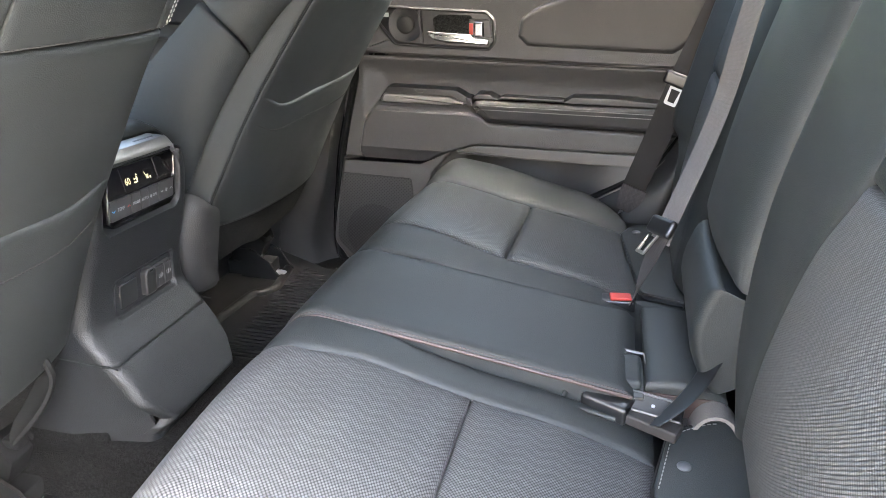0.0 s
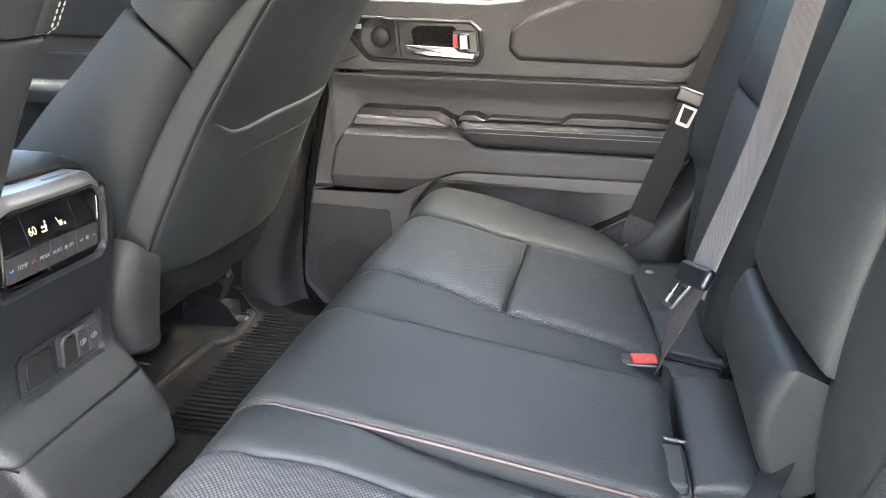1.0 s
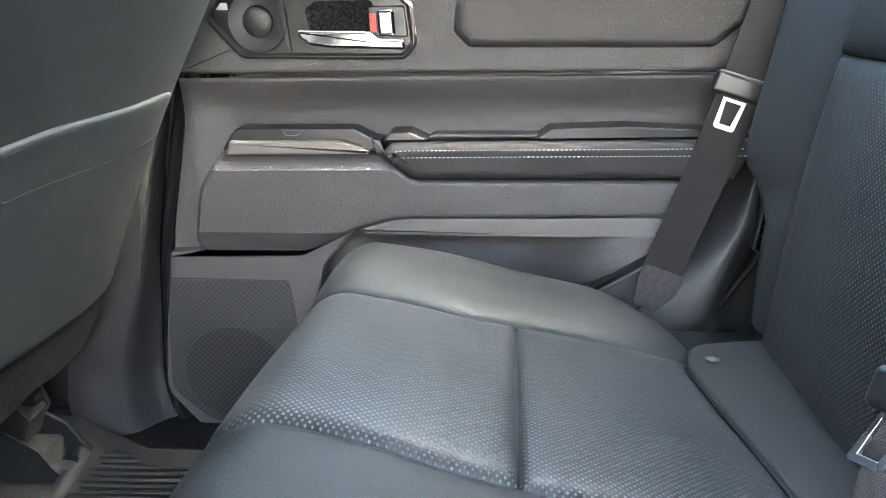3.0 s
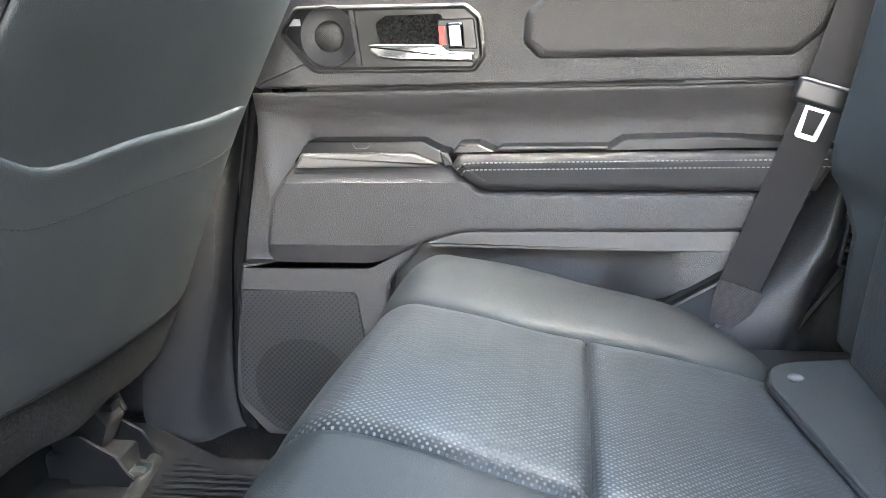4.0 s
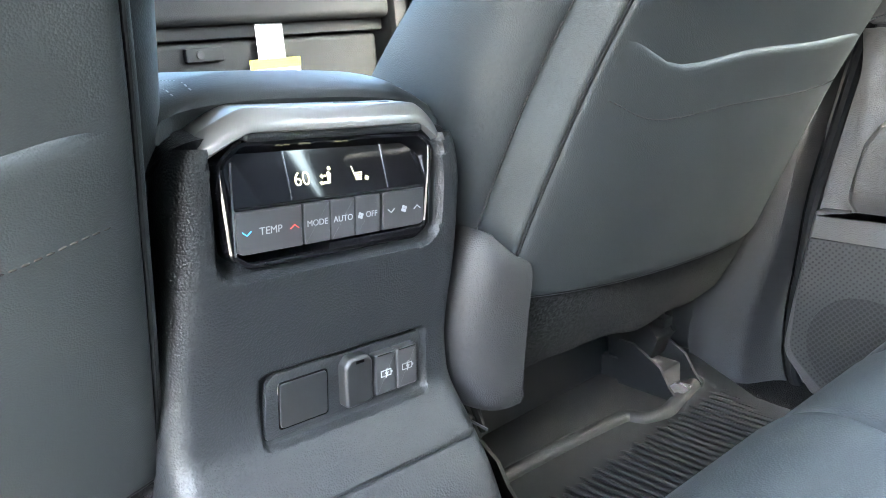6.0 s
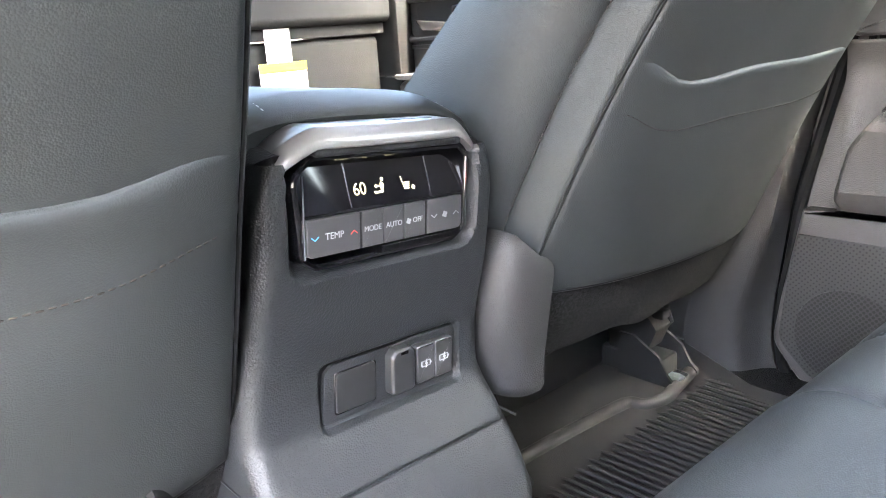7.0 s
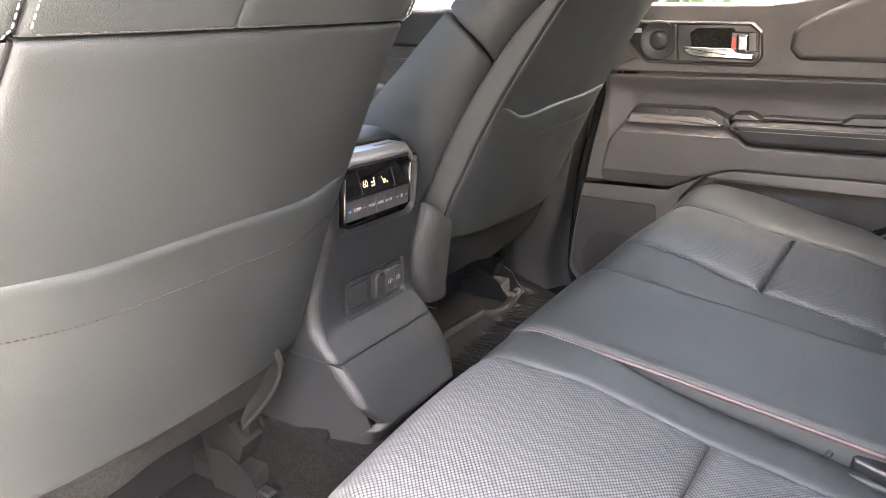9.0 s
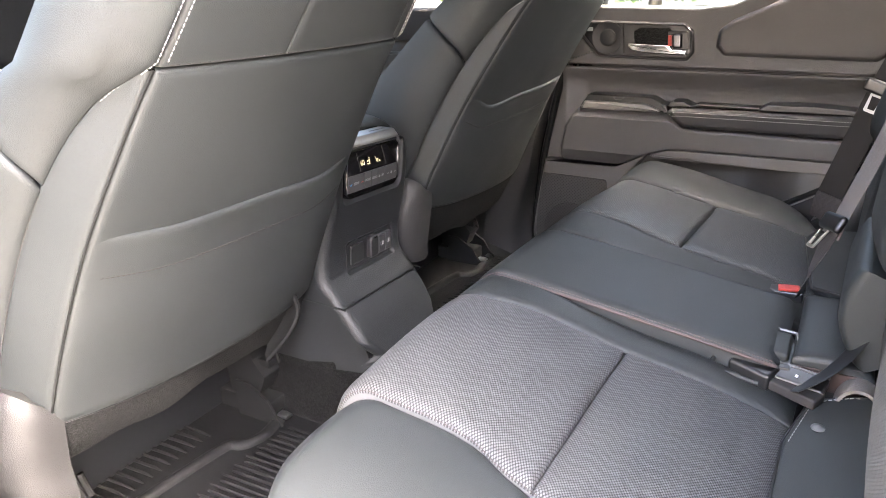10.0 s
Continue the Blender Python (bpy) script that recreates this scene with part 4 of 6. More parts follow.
far_fwd = table([(0.36, 0.008), (0.40, 0.011), (0.46, 0.016), (0.51, 0.019), (0.532, 0.026), (0.547, 0.038), (0.58, 0.040), (0.65, 0.034), (0.80, 0.030), (1.1, 0.03)])


def far_bolster(u, v):
    z = 0.375 + 0.62 * v
    t = np.clip(u, 0, 1)
    wide = 0.592 - 0.045 * np.clip((0.545 - z) / 0.05, 0, 1) ** 2 + 0.048 * np.clip((z - 0.55) / 0.2, 0, 1)
    y = 0.515 + (wide - 0.515) * np.sin(t * math.pi * 0.55)
    x = x_back(z) - far_fwd(z) * np.sin(t * math.pi * 0.62) + 0.11 * np.clip((t - 0.62) / 0.38, 0, 1) ** 1.6
    return np.stack([x, y, z], -1)


part("backrest_bolster", surface(far_bolster, np.concatenate([spaced(8, (1, 0)) * 0.5, np.linspace(0.55, 1, 14)]), np.linspace(0, 1, 70), 0.008, 0.014, (1, 0, 1, 0), 0.02, BEHIND), LEATHER, far_back)
stitches("stitching", lift(far_bolster, np.full(40, 0.70), np.linspace(0.25, 1, 40), 0.001, BEHIND), far_back, THREAD, 0.0055, 0.004, 0.0008)
part("backrest_edge", surface(back_panel(0.185, 0.272, 0.38, 1.0, -0.02, 0.010, 0.006), spaced(8), spaced(20), 0.010, 0.014, thick=0.05, inside=BEHIND), LEATHER, far_back)

mid_back = mid_seat
low = lambda u, v: np.stack([0.288 - 0.012 * v - 0.02 * np.sin(np.pi * np.clip(v, 0, 1)) + 0 * u, -0.070 + 0.215 * u, 0.405 + 0.122 * v], -1)
part("lower_pad", surface(low, spaced(12), spaced(8), 0.014, 0.018, thick=0.06, inside=BEHIND), LEATHER, mid_back)
part("armrest", surface(back_panel(-0.085, 0.150, 0.532, 1.0, -0.01, 0.0, 0.014), spaced(14), spaced(22), 0.018, 0.024, thick=0.06, inside=BEHIND), LEATHER, mid_back)

near_back = near_seat
x_near = table([(0.30, 0.318), (0.39, 0.313), (0.45, 0.309), (0.53, 0.307), (0.65, 0.312), (0.75, 0.328), (0.90, 0.365), (1.10, 0.43)])
insert_edge = table([(0.36, -0.118), (0.41, -0.127), (0.50, -0.167), (0.57, -0.203), (0.65, -0.248), (0.715, -0.292), (0.80, -0.300), (1.10, -0.300)])
bolster_edge = table([(0.36, -0.115), (0.41, -0.100), (0.45, -0.074), (0.53, -0.064), (0.62, -0.076), (0.75, -0.100), (1.10, -0.12)])


def near_panel(z0, z1, crown):
    def f(u, v):
        z = z0 + (z1 - z0) * v
        y = insert_edge(z) + (-0.53 - insert_edge(z)) * u
        x = x_near(z) - crown * np.sin(np.pi * u) * np.sin(np.pi * np.clip(v, 0.02, 0.98)) ** 0.5
        return np.stack([x, y, z], -1)
    return f


part("backrest_insert", surface(near_panel(0.385, 0.715, 0.012), spaced(22), spaced(26), 0.008, 0.014, thick=0.05, inside=BEHIND), CLOTH, near_back, "dotted grey cloth insert")
part("backrest_top", surface(near_panel(0.717, 1.05, 0.010), spaced(12), spaced(14), 0.008, 0.014, thick=0.05, inside=BEHIND), LEATHER, near_back)


def near_inner(u, v):
    z = 0.37 + 0.68 * v
    t = 1 - u
    y = insert_edge(z) + (bolster_edge(z) - insert_edge(z)) * np.sin(t * math.pi * 0.5)
    x = x_near(z) - 0.006 * np.sin(t * math.pi * 0.62) + 0.07 * np.clip((t - 0.66) / 0.34, 0, 1) ** 1.8
    return np.stack([x, y, z], -1)


part("backrest_bolster", surface(near_inner, np.concatenate([np.linspace(0, 0.45, 14), 1 - spaced(8, (1, 0))[::-1] * 0.5]), np.linspace(0, 1, 40), 0.007, 0.012, (0, 1, 1, 0), 0.02, BEHIND), LEATHER, near_back)


def near_outer(u, v):
    z = 0.37 + 0.68 * v
    y = -0.53 - 0.12 * np.sin(u * math.pi * 0.55)
    x = x_near(z) - 0.020 * np.sin(u * math.pi * 0.62) + 0.10 * np.clip((u - 0.62) / 0.38, 0, 1) ** 1.6
    return np.stack([x, y, z], -1)


part("backrest_bolster", surface(near_outer, np.concatenate([spaced(8, (1, 0)) * 0.5, np.linspace(0.55, 1, 12)]), np.linspace(0, 1, 24), 0.008, 0.014, (1, 0, 1, 0), 0.02, BEHIND), LEATHER, near_back)

# dark shells added behind and under the seats, blocking stray cargo light
for seat, y0, y1 in ((near_seat, -0.665, -0.205), (mid_seat, -0.20, 0.195), (far_seat, 0.20, 0.665)):
    part("back_blocker", slab([(0.335, 0.16), (0.355, 0.60), (0.47, 1.10), (0.52, 1.10), (0.42, 0.60), (0.40, 0.16)], lambda a, b, c: (a, c, b), y0, y1, 0.01), SMOOTH, seat)
    part("pan_blocker", box((-0.165, y0 + 0.02 if y0 < -0.3 else y0, 0.148), (0.345, y1 - (0.02 if y1 > 0.3 else 0), 0.335), 0.02, 2), SMOOTH, seat)
part("hinge_cover", surface(lambda u, v: np.stack([0.284 + 0.026 * np.cos(u * math.pi), -0.078 - 0.030 * v, 0.366 + 0.034 * np.sin(u * math.pi)], -1), np.linspace(0, 1, 14), np.linspace(0, 1, 6), thick=0.004, inside=(0.284, -0.09, 0.3)), STRIP, near_seat, "pale grey hinge cover")
part("side_gusset", surface(lambda u, v: np.stack([0.345 + 0.012 * np.sin(5 * v), -0.180 + 0.10 * u, 0.36 + 0.22 * v], -1), np.linspace(0, 1, 8), np.linspace(0, 1, 10), thick=0.004, inside=(0.5, 0, 0.5)), FELT, near_seat, "dark cloth gusset")
part("side_gusset", surface(lambda u, v: np.stack([0.262 + 0.06 * u + 0.02 * v, 0.163 + 0.012 * np.sin(3 * v) + 0.02 * u, 0.38 + 0.16 * v], -1), np.linspace(0, 1, 8), np.linspace(0, 1, 10), thick=0.004, inside=(0.3, 0.4, 0.4)), FELT, far_seat, "dark cloth gusset")
part("rear_corner", box((0.185, 0.110, 0.300), (0.300, 0.225, 0.368), 0.012, 3), LEATHER, far_seat)
# ---- front seats ----
x_seat = table([(0.28, -0.520), (0.38, -0.470), (0.45, -0.438), (0.51, -0.409), (0.61, -0.357), (0.74, -0.277), (0.80, -0.235), (0.90, -0.165), (1.05, -0.06), (1.15, 0.01)])
w_seat = table([(0.28, 0.222), (0.42, 0.224), (0.62, 0.209), (0.79, 0.184), (0.95, 0.160), (1.15, 0.14)])


def front_seat(side, yc, dx, dz, hem, foot, hang, name, label):
    """side: +1 when the outer side is +y; hem, foot: the heights of the pocket's edge and of the leather's lower seam
    across the panel; hang: how far the felt skirt hangs below it."""
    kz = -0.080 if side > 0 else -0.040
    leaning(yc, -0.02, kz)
    seat = thing(name, (-0.75, yc, 0.17), label, "car seat", "front seats")

    def place(p, q, z):
        """p: -1 inner to +1 outer, in half widths; q: metres forward of the rear panel."""
        return np.stack([x_seat(z) + dx - q, yc + side * p * w_seat(z), z + dz + 0 * p], -1)

    deep = table([(0.40, 0.72), (0.52, 0.68), (0.62, 0.56), (0.70, 0.45), (0.80, 0.40), (1.15, 0.40)])

    def rear(z0, z1, out=0.0, top=None):
        def f(u, v):
            p = -1 + 2 * u
            zt = z1 if top is None else top(p)
            zb = z0(p) if callable(z0) else z0
            z = zb + (zt - zb) * v
            return place(p, 0.018 * np.abs(p) ** 3 - out * (1 - p ** 4), z)
        return f

    ahead = (-0.9, yc, 0.6)
    edge, base = table(hem), table(foot)
    pocket_top = lambda p: edge(p * side)
    cols = spaced(22)
    f_up = rear(0.600, 0.792)
    part("back_panel", surface(f_up, cols, spaced(14), 0.005, 0.008, (1, 1, 0, 1), 0.03, ahead), LEATHER, seat)
    f_pocket = rear(base, 0.62, 0.010, pocket_top)
    slack = lambda U, V, lu, lv: -0.006 * np.exp(-((1 - V) / 0.22) ** 2) * np.sin(np.pi * U) + 0.004 * np.sin(np.pi * U) * np.exp(-((1 - V) / 0.06) ** 2)
    part("map_pocket", surface(f_pocket, cols, spaced(18), 0.0045, 0.012, (1, 1, 1, 1), 0.005, ahead, slack), LEATHER, seat, "slack leather map pocket")
    stitches("stitching", lift(f_pocket, np.linspace(0.04, 0.96, 60), np.full(60, 0.80), 0.0040, ahead), seat, TANTHREAD, 0.0055, 0.0038, 0.0006)
    low_seam = lift(f_pocket, np.linspace(0.01, 0.99, 60), np.full(60, 0.0), 0.0010, ahead)
    part("seam_cord", tube([Vector(p) for p in low_seam], 0.0014, 6), SMOOTH, seat, "dark sewn seam")
    f_top = rear(0.794, 1.10)
    # shoulder in three panels
    for a, b in ((0, 0.06), (0.06, 0.62), (0.62, 1)):
        g = (lambda a, b: lambda u, v: f_top(a + (b - a) * u, v))(a, b)
        part("shoulder_panel", surface(g, spaced(8), spaced(12), 0.005, 0.006, (1, 1, 1, 0), 0.03, ahead), LEATHER, seat)
    stitches("stitching", lift(f_top, np.linspace(0.02, 0.98, 60), np.full(60, 0.010), 0.0045, ahead), seat, DARKTHREAD, 0.005, 0.0038, 0.0005)
    for s in (-1, 1):
        k_s = 0.62 if side * s < 0 and side > 0 else 1.0

        def strip_width(z, k_s=k_s):
            # the strip narrows in a curve towards the shoulder seam
            k = np.clip((z - 0.62) / 0.172, 0, 1)
            return k_s * (np.sqrt(np.clip(1 - k ** 2.6, 0.0, 1)) * 0.92 + 0.08)

        def side_strip(u, v, s=s):
            z = base(s) + v * (0.792 - base(s))
            w = strip_width(z)
            return place(s * (1 + 0.10 * u * w), 0.018 + 0.068 * u * w, z)

        def side_bolster(u, v, s=s, lo=float(base(s)) + 0.012, hi=None):
            # the seam to the shoulder climbs towards the front
            seam = 0.683 + 0.07 * u
            z = lo + v * (seam - lo) if hi is None else seam + 0.002 + v * (hi - seam - 0.002)
            w = np.where(z > 0.793, 0.0, strip_width(z))
            ang = u * math.pi * 0.62
            return place(s * (1 + 0.10 * w + (0.27 - 0.10 * w) * np.sin(ang)), 0.018 + 0.068 * w + deep(z) * (0.160 * (1 - np.cos(ang)) / 1.3 + (0.12 - 0.07 * w) * u), z)

        def shoulder_side(u, v, s=s):
            return side_bolster(u, v, s, 0.0, 1.12)

        part("side_strip", surface(side_strip, spaced(7), spaced(26), 0.005, 0.006, (1, 1, 1, 1), 0.03, ahead), LEATHER, seat)
        part("side_bolster", surface(side_bolster, spaced(16, (1, 0)), spaced(20), 0.006, 0.007, (1, 0, 1, 1), 0.03, ahead), LEATHER, seat)
        part("shoulder_bolster", surface(shoulder_side, spaced(16, (1, 0)), np.concatenate([spaced(10, (1, 0)) * 0.19, np.linspace(0.2, 1, 14)]), 0.006, 0.007, (1, 0, 1, 0), 0.03, ahead), LEATHER, seat)
        stitches("stitching", lift(side_bolster, np.full(50, 0.03), np.linspace(0.02, 0.98, 50), 0.0055, ahead), seat, DARKTHREAD, 0.0055, 0.004, 0.0006)
        stitches("stitching", lift(shoulder_side, np.full(30, 0.03), np.linspace(0.19, 0.9, 30), 0.0062, ahead), seat, PALETHREAD, 0.0056, 0.0040, 0.0006)
        stitches("stitching", lift(f_top, np.full(30, 0.5 + s * 0.487), np.linspace(0.02, 0.9, 30), 0.0056, ahead), seat, PALETHREAD, 0.0056, 0.0040, 0.0006)
        piping = lift(side_strip, np.full(50, 0.0), np.linspace(0.0, 1.0, 50), 0.0015, ahead)
        part("piping", tube([Vector(p) for p in piping], 0.0015, 6), SEAM, seat)
        cord = lift(side_strip, np.full(50, 1.0), np.linspace(0.0, 0.94, 50), 0.0012, ahead)
        part("seam_cord", tube([Vector(p) for p in cord], 0.0013, 6), SEAM, seat, "dark sewn seam")

        def cover(u, v, s=s):
            # rounded plastic cover of the recliner
            ang = u * math.pi
            round_top = 1 - np.sqrt(np.clip(1 - np.abs(np.cos(ang)) ** 2.6, 0, 1))
            z = (0.482 if side > 0 else 0.452) - 0.172 * v - (0.030 * round_top + 0.004) * (1 - v) ** 1.5
            swell = np.sin(np.pi * np.clip(0.12 + 0.80 * v, 0, 1)) ** 0.6
            x = x_seat(0.45) + 0.35 * (x_seat(np.clip(z, 0.34, 1)) - x_seat(0.45)) + dx - (0.012 if side > 0 else 0.028) - 0.11 * (1 - np.sign(np.cos(ang)) * np.abs(np.cos(ang)) ** 0.6) / 2
            y = yc + side * s * (w_seat(z) - 0.010 + 0.058 * np.sin(ang) ** 0.55 * (0.45 + 0.55 * swell))
            return np.stack([x, y, z], -1)

        if s == side:
            continue
        part("recliner_cover", surface(cover, np.linspace(0, 1, 30), np.linspace(0, 1, 20), 0.006, 0.02, (0, 0, 1, 1), 0.02, (-0.5, yc, 0.42)), ROUGHTRIM, seat, "smooth black plastic recliner cover")

    def skirt(u, v):
        p = -1 + 2 * u
        slack = 0.004 * np.sin(9 * u + 1) + 0.003 * np.sin(23 * u)
        z = base(p) + 0.006 - (hang + slack) * v
        return place(p, 0.006 + 0.012 * np.abs(p) ** 3 + 0.010 * v * v + 0.004 * np.sin(14 * u + 3 * v) * v, z)

    part("felt_skirt", surface(skirt, np.linspace(0, 1, 50), np.linspace(0, 1, 12), 0.003, 0.006, (0, 0, 1, 1), thick=0.006, inside=ahead), FELT, seat, "grey felt skirt under the backrest")
    if side < 0:
        # thin plastic leaf hugging the skirt's inner end
        spine = [(-0.458, -0.166, 0.424), (-0.444, -0.168, 0.395), (-0.446, -0.170, 0.370), (-0.466, -0.175, 0.335), (-0.500, -0.184, 0.294)]

        def leaf(u, v):
            c = curve_through(spine, u)
            wide = np.sin(np.pi * np.clip(0.08 + 0.92 * u, 0, 1)) ** 0.7
            return c + np.stack([-0.012 - 0.050 * v ** 1.6 * wide, -0.036 + (0.008 + 0.024 * np.sin(v * math.pi / 2)) * wide, 0 * v], -1)

        ATTITUDE[0] = None
        part("recliner_leaf", surface(leaf, np.linspace(0, 1, 24), np.linspace(0, 1, 10), 0.002, 0.004, thick=0.004, inside=(-0.60, -0.26, 0.37)), SEAM, seat, "thin black plastic cover beside the skirt")
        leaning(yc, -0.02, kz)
    part("seat_cushion", box((-0.98, yc - 0.25, 0.27), (-0.60 + dx, yc + 0.25, 0.43), 0.05, 4), LEATHER, seat)
    part("core", box((-0.62 + dx, yc - 0.18, 0.30), (-0.53 + dx, yc + 0.18, 0.62), 0.03, 3), SMOOTH, seat)

    def front(u, v):
        p = -1.02 + 2.04 * u
        z = 0.42 + 0.70 * v
        return place(p, 0.012 + 0.28 * deep(z) - 0.020 * (1 - p * p), z)

    part("backrest_front", surface(front, np.linspace(0, 1, 14), np.linspace(0, 1, 16), thick=0.02, inside=(0.5, yc, 0.8)), LEATHER, seat)
    part("headrest", box((-0.13 + dx, yc - 0.13, 1.13), (-0.01 + dx, yc + 0.13, 1.225), 0.03, 4), LEATHER, seat)
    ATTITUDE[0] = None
    # hidden block, added to stop light coming from ahead under the seat
    part("underseat_blocker", box((-0.97, yc - 0.21, 0.146), (-0.66, yc + 0.21, 0.30), 0.02, 2), SMOOTH, seat)
    # runners with end brackets
    for s in (-1, 1):
        y = yc + side * s * 0.185
        e = -0.540 + dx + (0.026 if side < 0 else 0)
        rail = part("seat_rail", box((-1.0, y - 0.025, 0.147), (e - 0.02, y + 0.025, 0.192), 0.006), RUNNER, seat)
        part("rail_foot", box((e - 0.075, y - 0.040, 0.147), (e + 0.012, y + 0.036, 0.158), 0.004, 2), RUNNER, rail)
        for k in (-0.034, 0.028):
            part("rail_fin", slab(rounded([(e - 0.085, 0.150), (e + 0.010, 0.150), (e + 0.008, 0.166), (e - 0.004, 0.178), (e - 0.018, 0.202), (e - 0.060, 0.226), (e - 0.085, 0.226)], 0.004), face_y, y + k + 0.006, y + k, 0.002), RUNNER, rail)
        part("rail_tip", box((e - 0.012, y - 0.022, 0.166), (e + 0.010, y + 0.002, 0.174), 0.003), STEEL, rail, "bare metal runner tip")
        part("rail_leg", slab(rounded([(e - 0.110, 0.185), (e - 0.045, 0.200), (e - 0.030, 0.235), (e - 0.052, 0.262), (e - 0.060, 0.320), (e - 0.120, 0.320)], 0.006), face_y, y + 0.020, y - 0.020, 0.003), RUNNER, rail)
        part("rail_hook", box((e - 0.050, y - 0.010, 0.248), (e - 0.026, y + 0.010, 0.262), 0.003), RUNNER, rail)
        part("rail_link", tube([(e - 0.05, y + 0.022, 0.205), (e - 0.035, y + 0.026, 0.235), (e - 0.045, y + 0.024, 0.265)], 0.005, 8), RUNNER, rail)
    return seat


front_seat(1, 0.395, 0.0, 0.0, [(-1.0, 0.630), (-0.9, 0.622), (-0.65, 0.604), (-0.2, 0.616), (0.3, 0.624), (0.7, 0.634), (1.0, 0.640)], [(-1, 0.411), (0, 0.405), (1, 0.413)], 0.105, "front_seat", "reclined black leather front seat with rear map pocket and felt skirt")
front_seat(-1, -0.352, -0.012, -0.006, [(-1.0, 0.637), (-0.6, 0.625), (-0.2, 0.624), (0.2, 0.624), (0.6, 0.623), (0.85, 0.635), (1.0, 0.642)], [(-1, 0.402), (0, 0.393), (1, 0.401)], 0.082, "front_seat", "reclined black leather front seat with sagging rear map pocket")

# ---- centre console ----
con = thing("centre_console", (-0.5, 0.005, 0.17), "black plastic centre console with rear climate panel and sockets", "console")
CY = -0.003
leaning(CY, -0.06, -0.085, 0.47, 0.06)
con_x = table([(0.16, -0.402), (0.24, -0.397), (0.256, -0.388), (0.265, -0.378), (0.270, -0.3745), (0.275, -0.3755), (0.285, -0.3825), (0.300, -0.3935), (0.33, -0.413), (0.36, -0.438), (0.385, -0.459), (0.405, -0.464), (0.44, -0.461), (0.50, -0.4455), (0.55, -0.4385), (0.575, -0.4375), (0.592, -0.4378), (0.612, -0.442)])
con_w = table([(0.16, 0.098), (0.25, 0.095), (0.266, 0.088), (0.272, 0.084), (0.280, 0.091), (0.292, 0.101), (0.305, 0.108), (0.36, 0.112), (0.40, 0.112), (0.45, 0.109), (0.52, 0.106), (0.56, 0.105), (0.585, 0.100), (0.612, 0.084)])


def con_face(u, v):
    a = -1 + 2 * u
    z = 0.170 + v * (0.4265 - 0.006 * np.clip((np.abs(a) - 0.53) / 0.25, 0, 1))
    w = con_w(z)
    s = np.clip((np.abs(a) - 0.80) / 0.20, 0, 1)
    y = CY + np.sign(a) * np.where(np.abs(a) < 0.80, np.abs(a) / 0.80 * (w - 0.008), (w - 0.008) + 0.018 * np.sin(s * math.pi / 2))
    x = con_x(z) - np.where(s > 0, 0.020 * (1 - np.cos(s * math.pi / 2)), 0)
    return np.stack([x, y, z], -1)


def hollow(y, z, y0, y1, z0, z1, r, slope):
    """0 outside a rounded rectangle, 1 on its sunk floor."""
    qy = np.abs(y - (y0 + y1) / 2) - (y1 - y0) / 2 + r
    qz = np.abs(z - (z0 + z1) / 2) - (z1 - z0) / 2 + r
    d = np.hypot(np.maximum(qy, 0), np.maximum(qz, 0)) + np.minimum(np.maximum(qy, qz), 0) - r
    return np.clip(-d / slope, 0, 1)


def con_dent(U, V, lu, lv):
    p = con_face(U, V)
    y, z = p[..., 1] - CY, p[..., 2]
    seam = -0.0022 * np.exp(-((z - 0.3515) / 0.0009) ** 2)
    return seam - 0.020 * hollow(y, z, -0.091, 0.089, 0.509, 0.616, 0.016, 0.007) - 0.006 * hollow(y, z, -0.061, 0.089, 0.385, 0.441, 0.008, 0.004)


zz = np.concatenate([np.linspace(0, 0.18, 6), np.linspace(0.195, 0.345, 32), np.linspace(0.36, 0.418, 8), 0.4255 + np.linspace(-0.005, 0.005, 9), np.linspace(0.436, 1, 130)])
part("rear_face", surface(con_face, np.concatenate([np.linspace(0, 0.13, 10), np.linspace(0.14, 0.86, 110), np.linspace(0.87, 1, 10)]), zz, thick=0.03, inside=(-0.8, 0, 0.4), dent=con_dent), CONSOLE, con)
for s in (-1, 1):
    def con_side(u, v, s=s):
        z = 0.150 + v * 0.440
        x = con_x(np.clip(z, 0.16, 0.612)) - 0.020 - u * 0.50
        w = con_w(np.clip(z, 0.16, 0.612)) + 0.010
        y = CY + s * (w + np.maximum(0.121 - w, 0) * np.clip(u * 7, 0, 1) * (z < 0.36))
        return np.stack([x, y, z], -1)

    part("side_panel", surface(con_side, np.linspace(0, 1, 12), np.linspace(0, 1, 24), thick=0.006, inside=(-0.7, CY, 0.4)), CONSOLE, con)
    part("panel_joint", tube([(-0.425 - 0.09 * q, CY + s * 0.1215, 0.352 + 0.004 * q) for q in np.linspace(0, 1, 5)], 0.0012, 6), SMOOTH, con)
# satin cap over the climate panel
def cap_top(u, v):
    # front lip, crease, and a top that rises to the armrest
    a = -1 + 2 * u
    y = a * 0.0925
    drop = 0.015 * np.clip((np.abs(y) - 0.064) / 0.028, 0, 1) ** 1.3
    k, m = np.clip(v / 0.35, 0, 1), np.clip((v - 0.35) / 0.65, 0, 1)
    x = -0.4325 - 0.008 * k ** 1.3 - 0.026 * m - 0.012 * np.abs(a) ** 4
    z = 0.5985 + 0.0125 * k ** 0.8 + 0.001 * m
    return np.stack([x, CY + y, z - drop], -1)


cap = part("satin_cap", surface(cap_top, np.linspace(0, 1, 50), np.concatenate([np.linspace(0, 0.30, 6), [0.33, 0.35, 0.37], np.linspace(0.42, 1, 8)]), 0.0012, 0.003, (1, 1, 1, 0), 0.005, (-0.5, CY, 0.3)), SATIN, con, "satin silver cap over the climate panel")
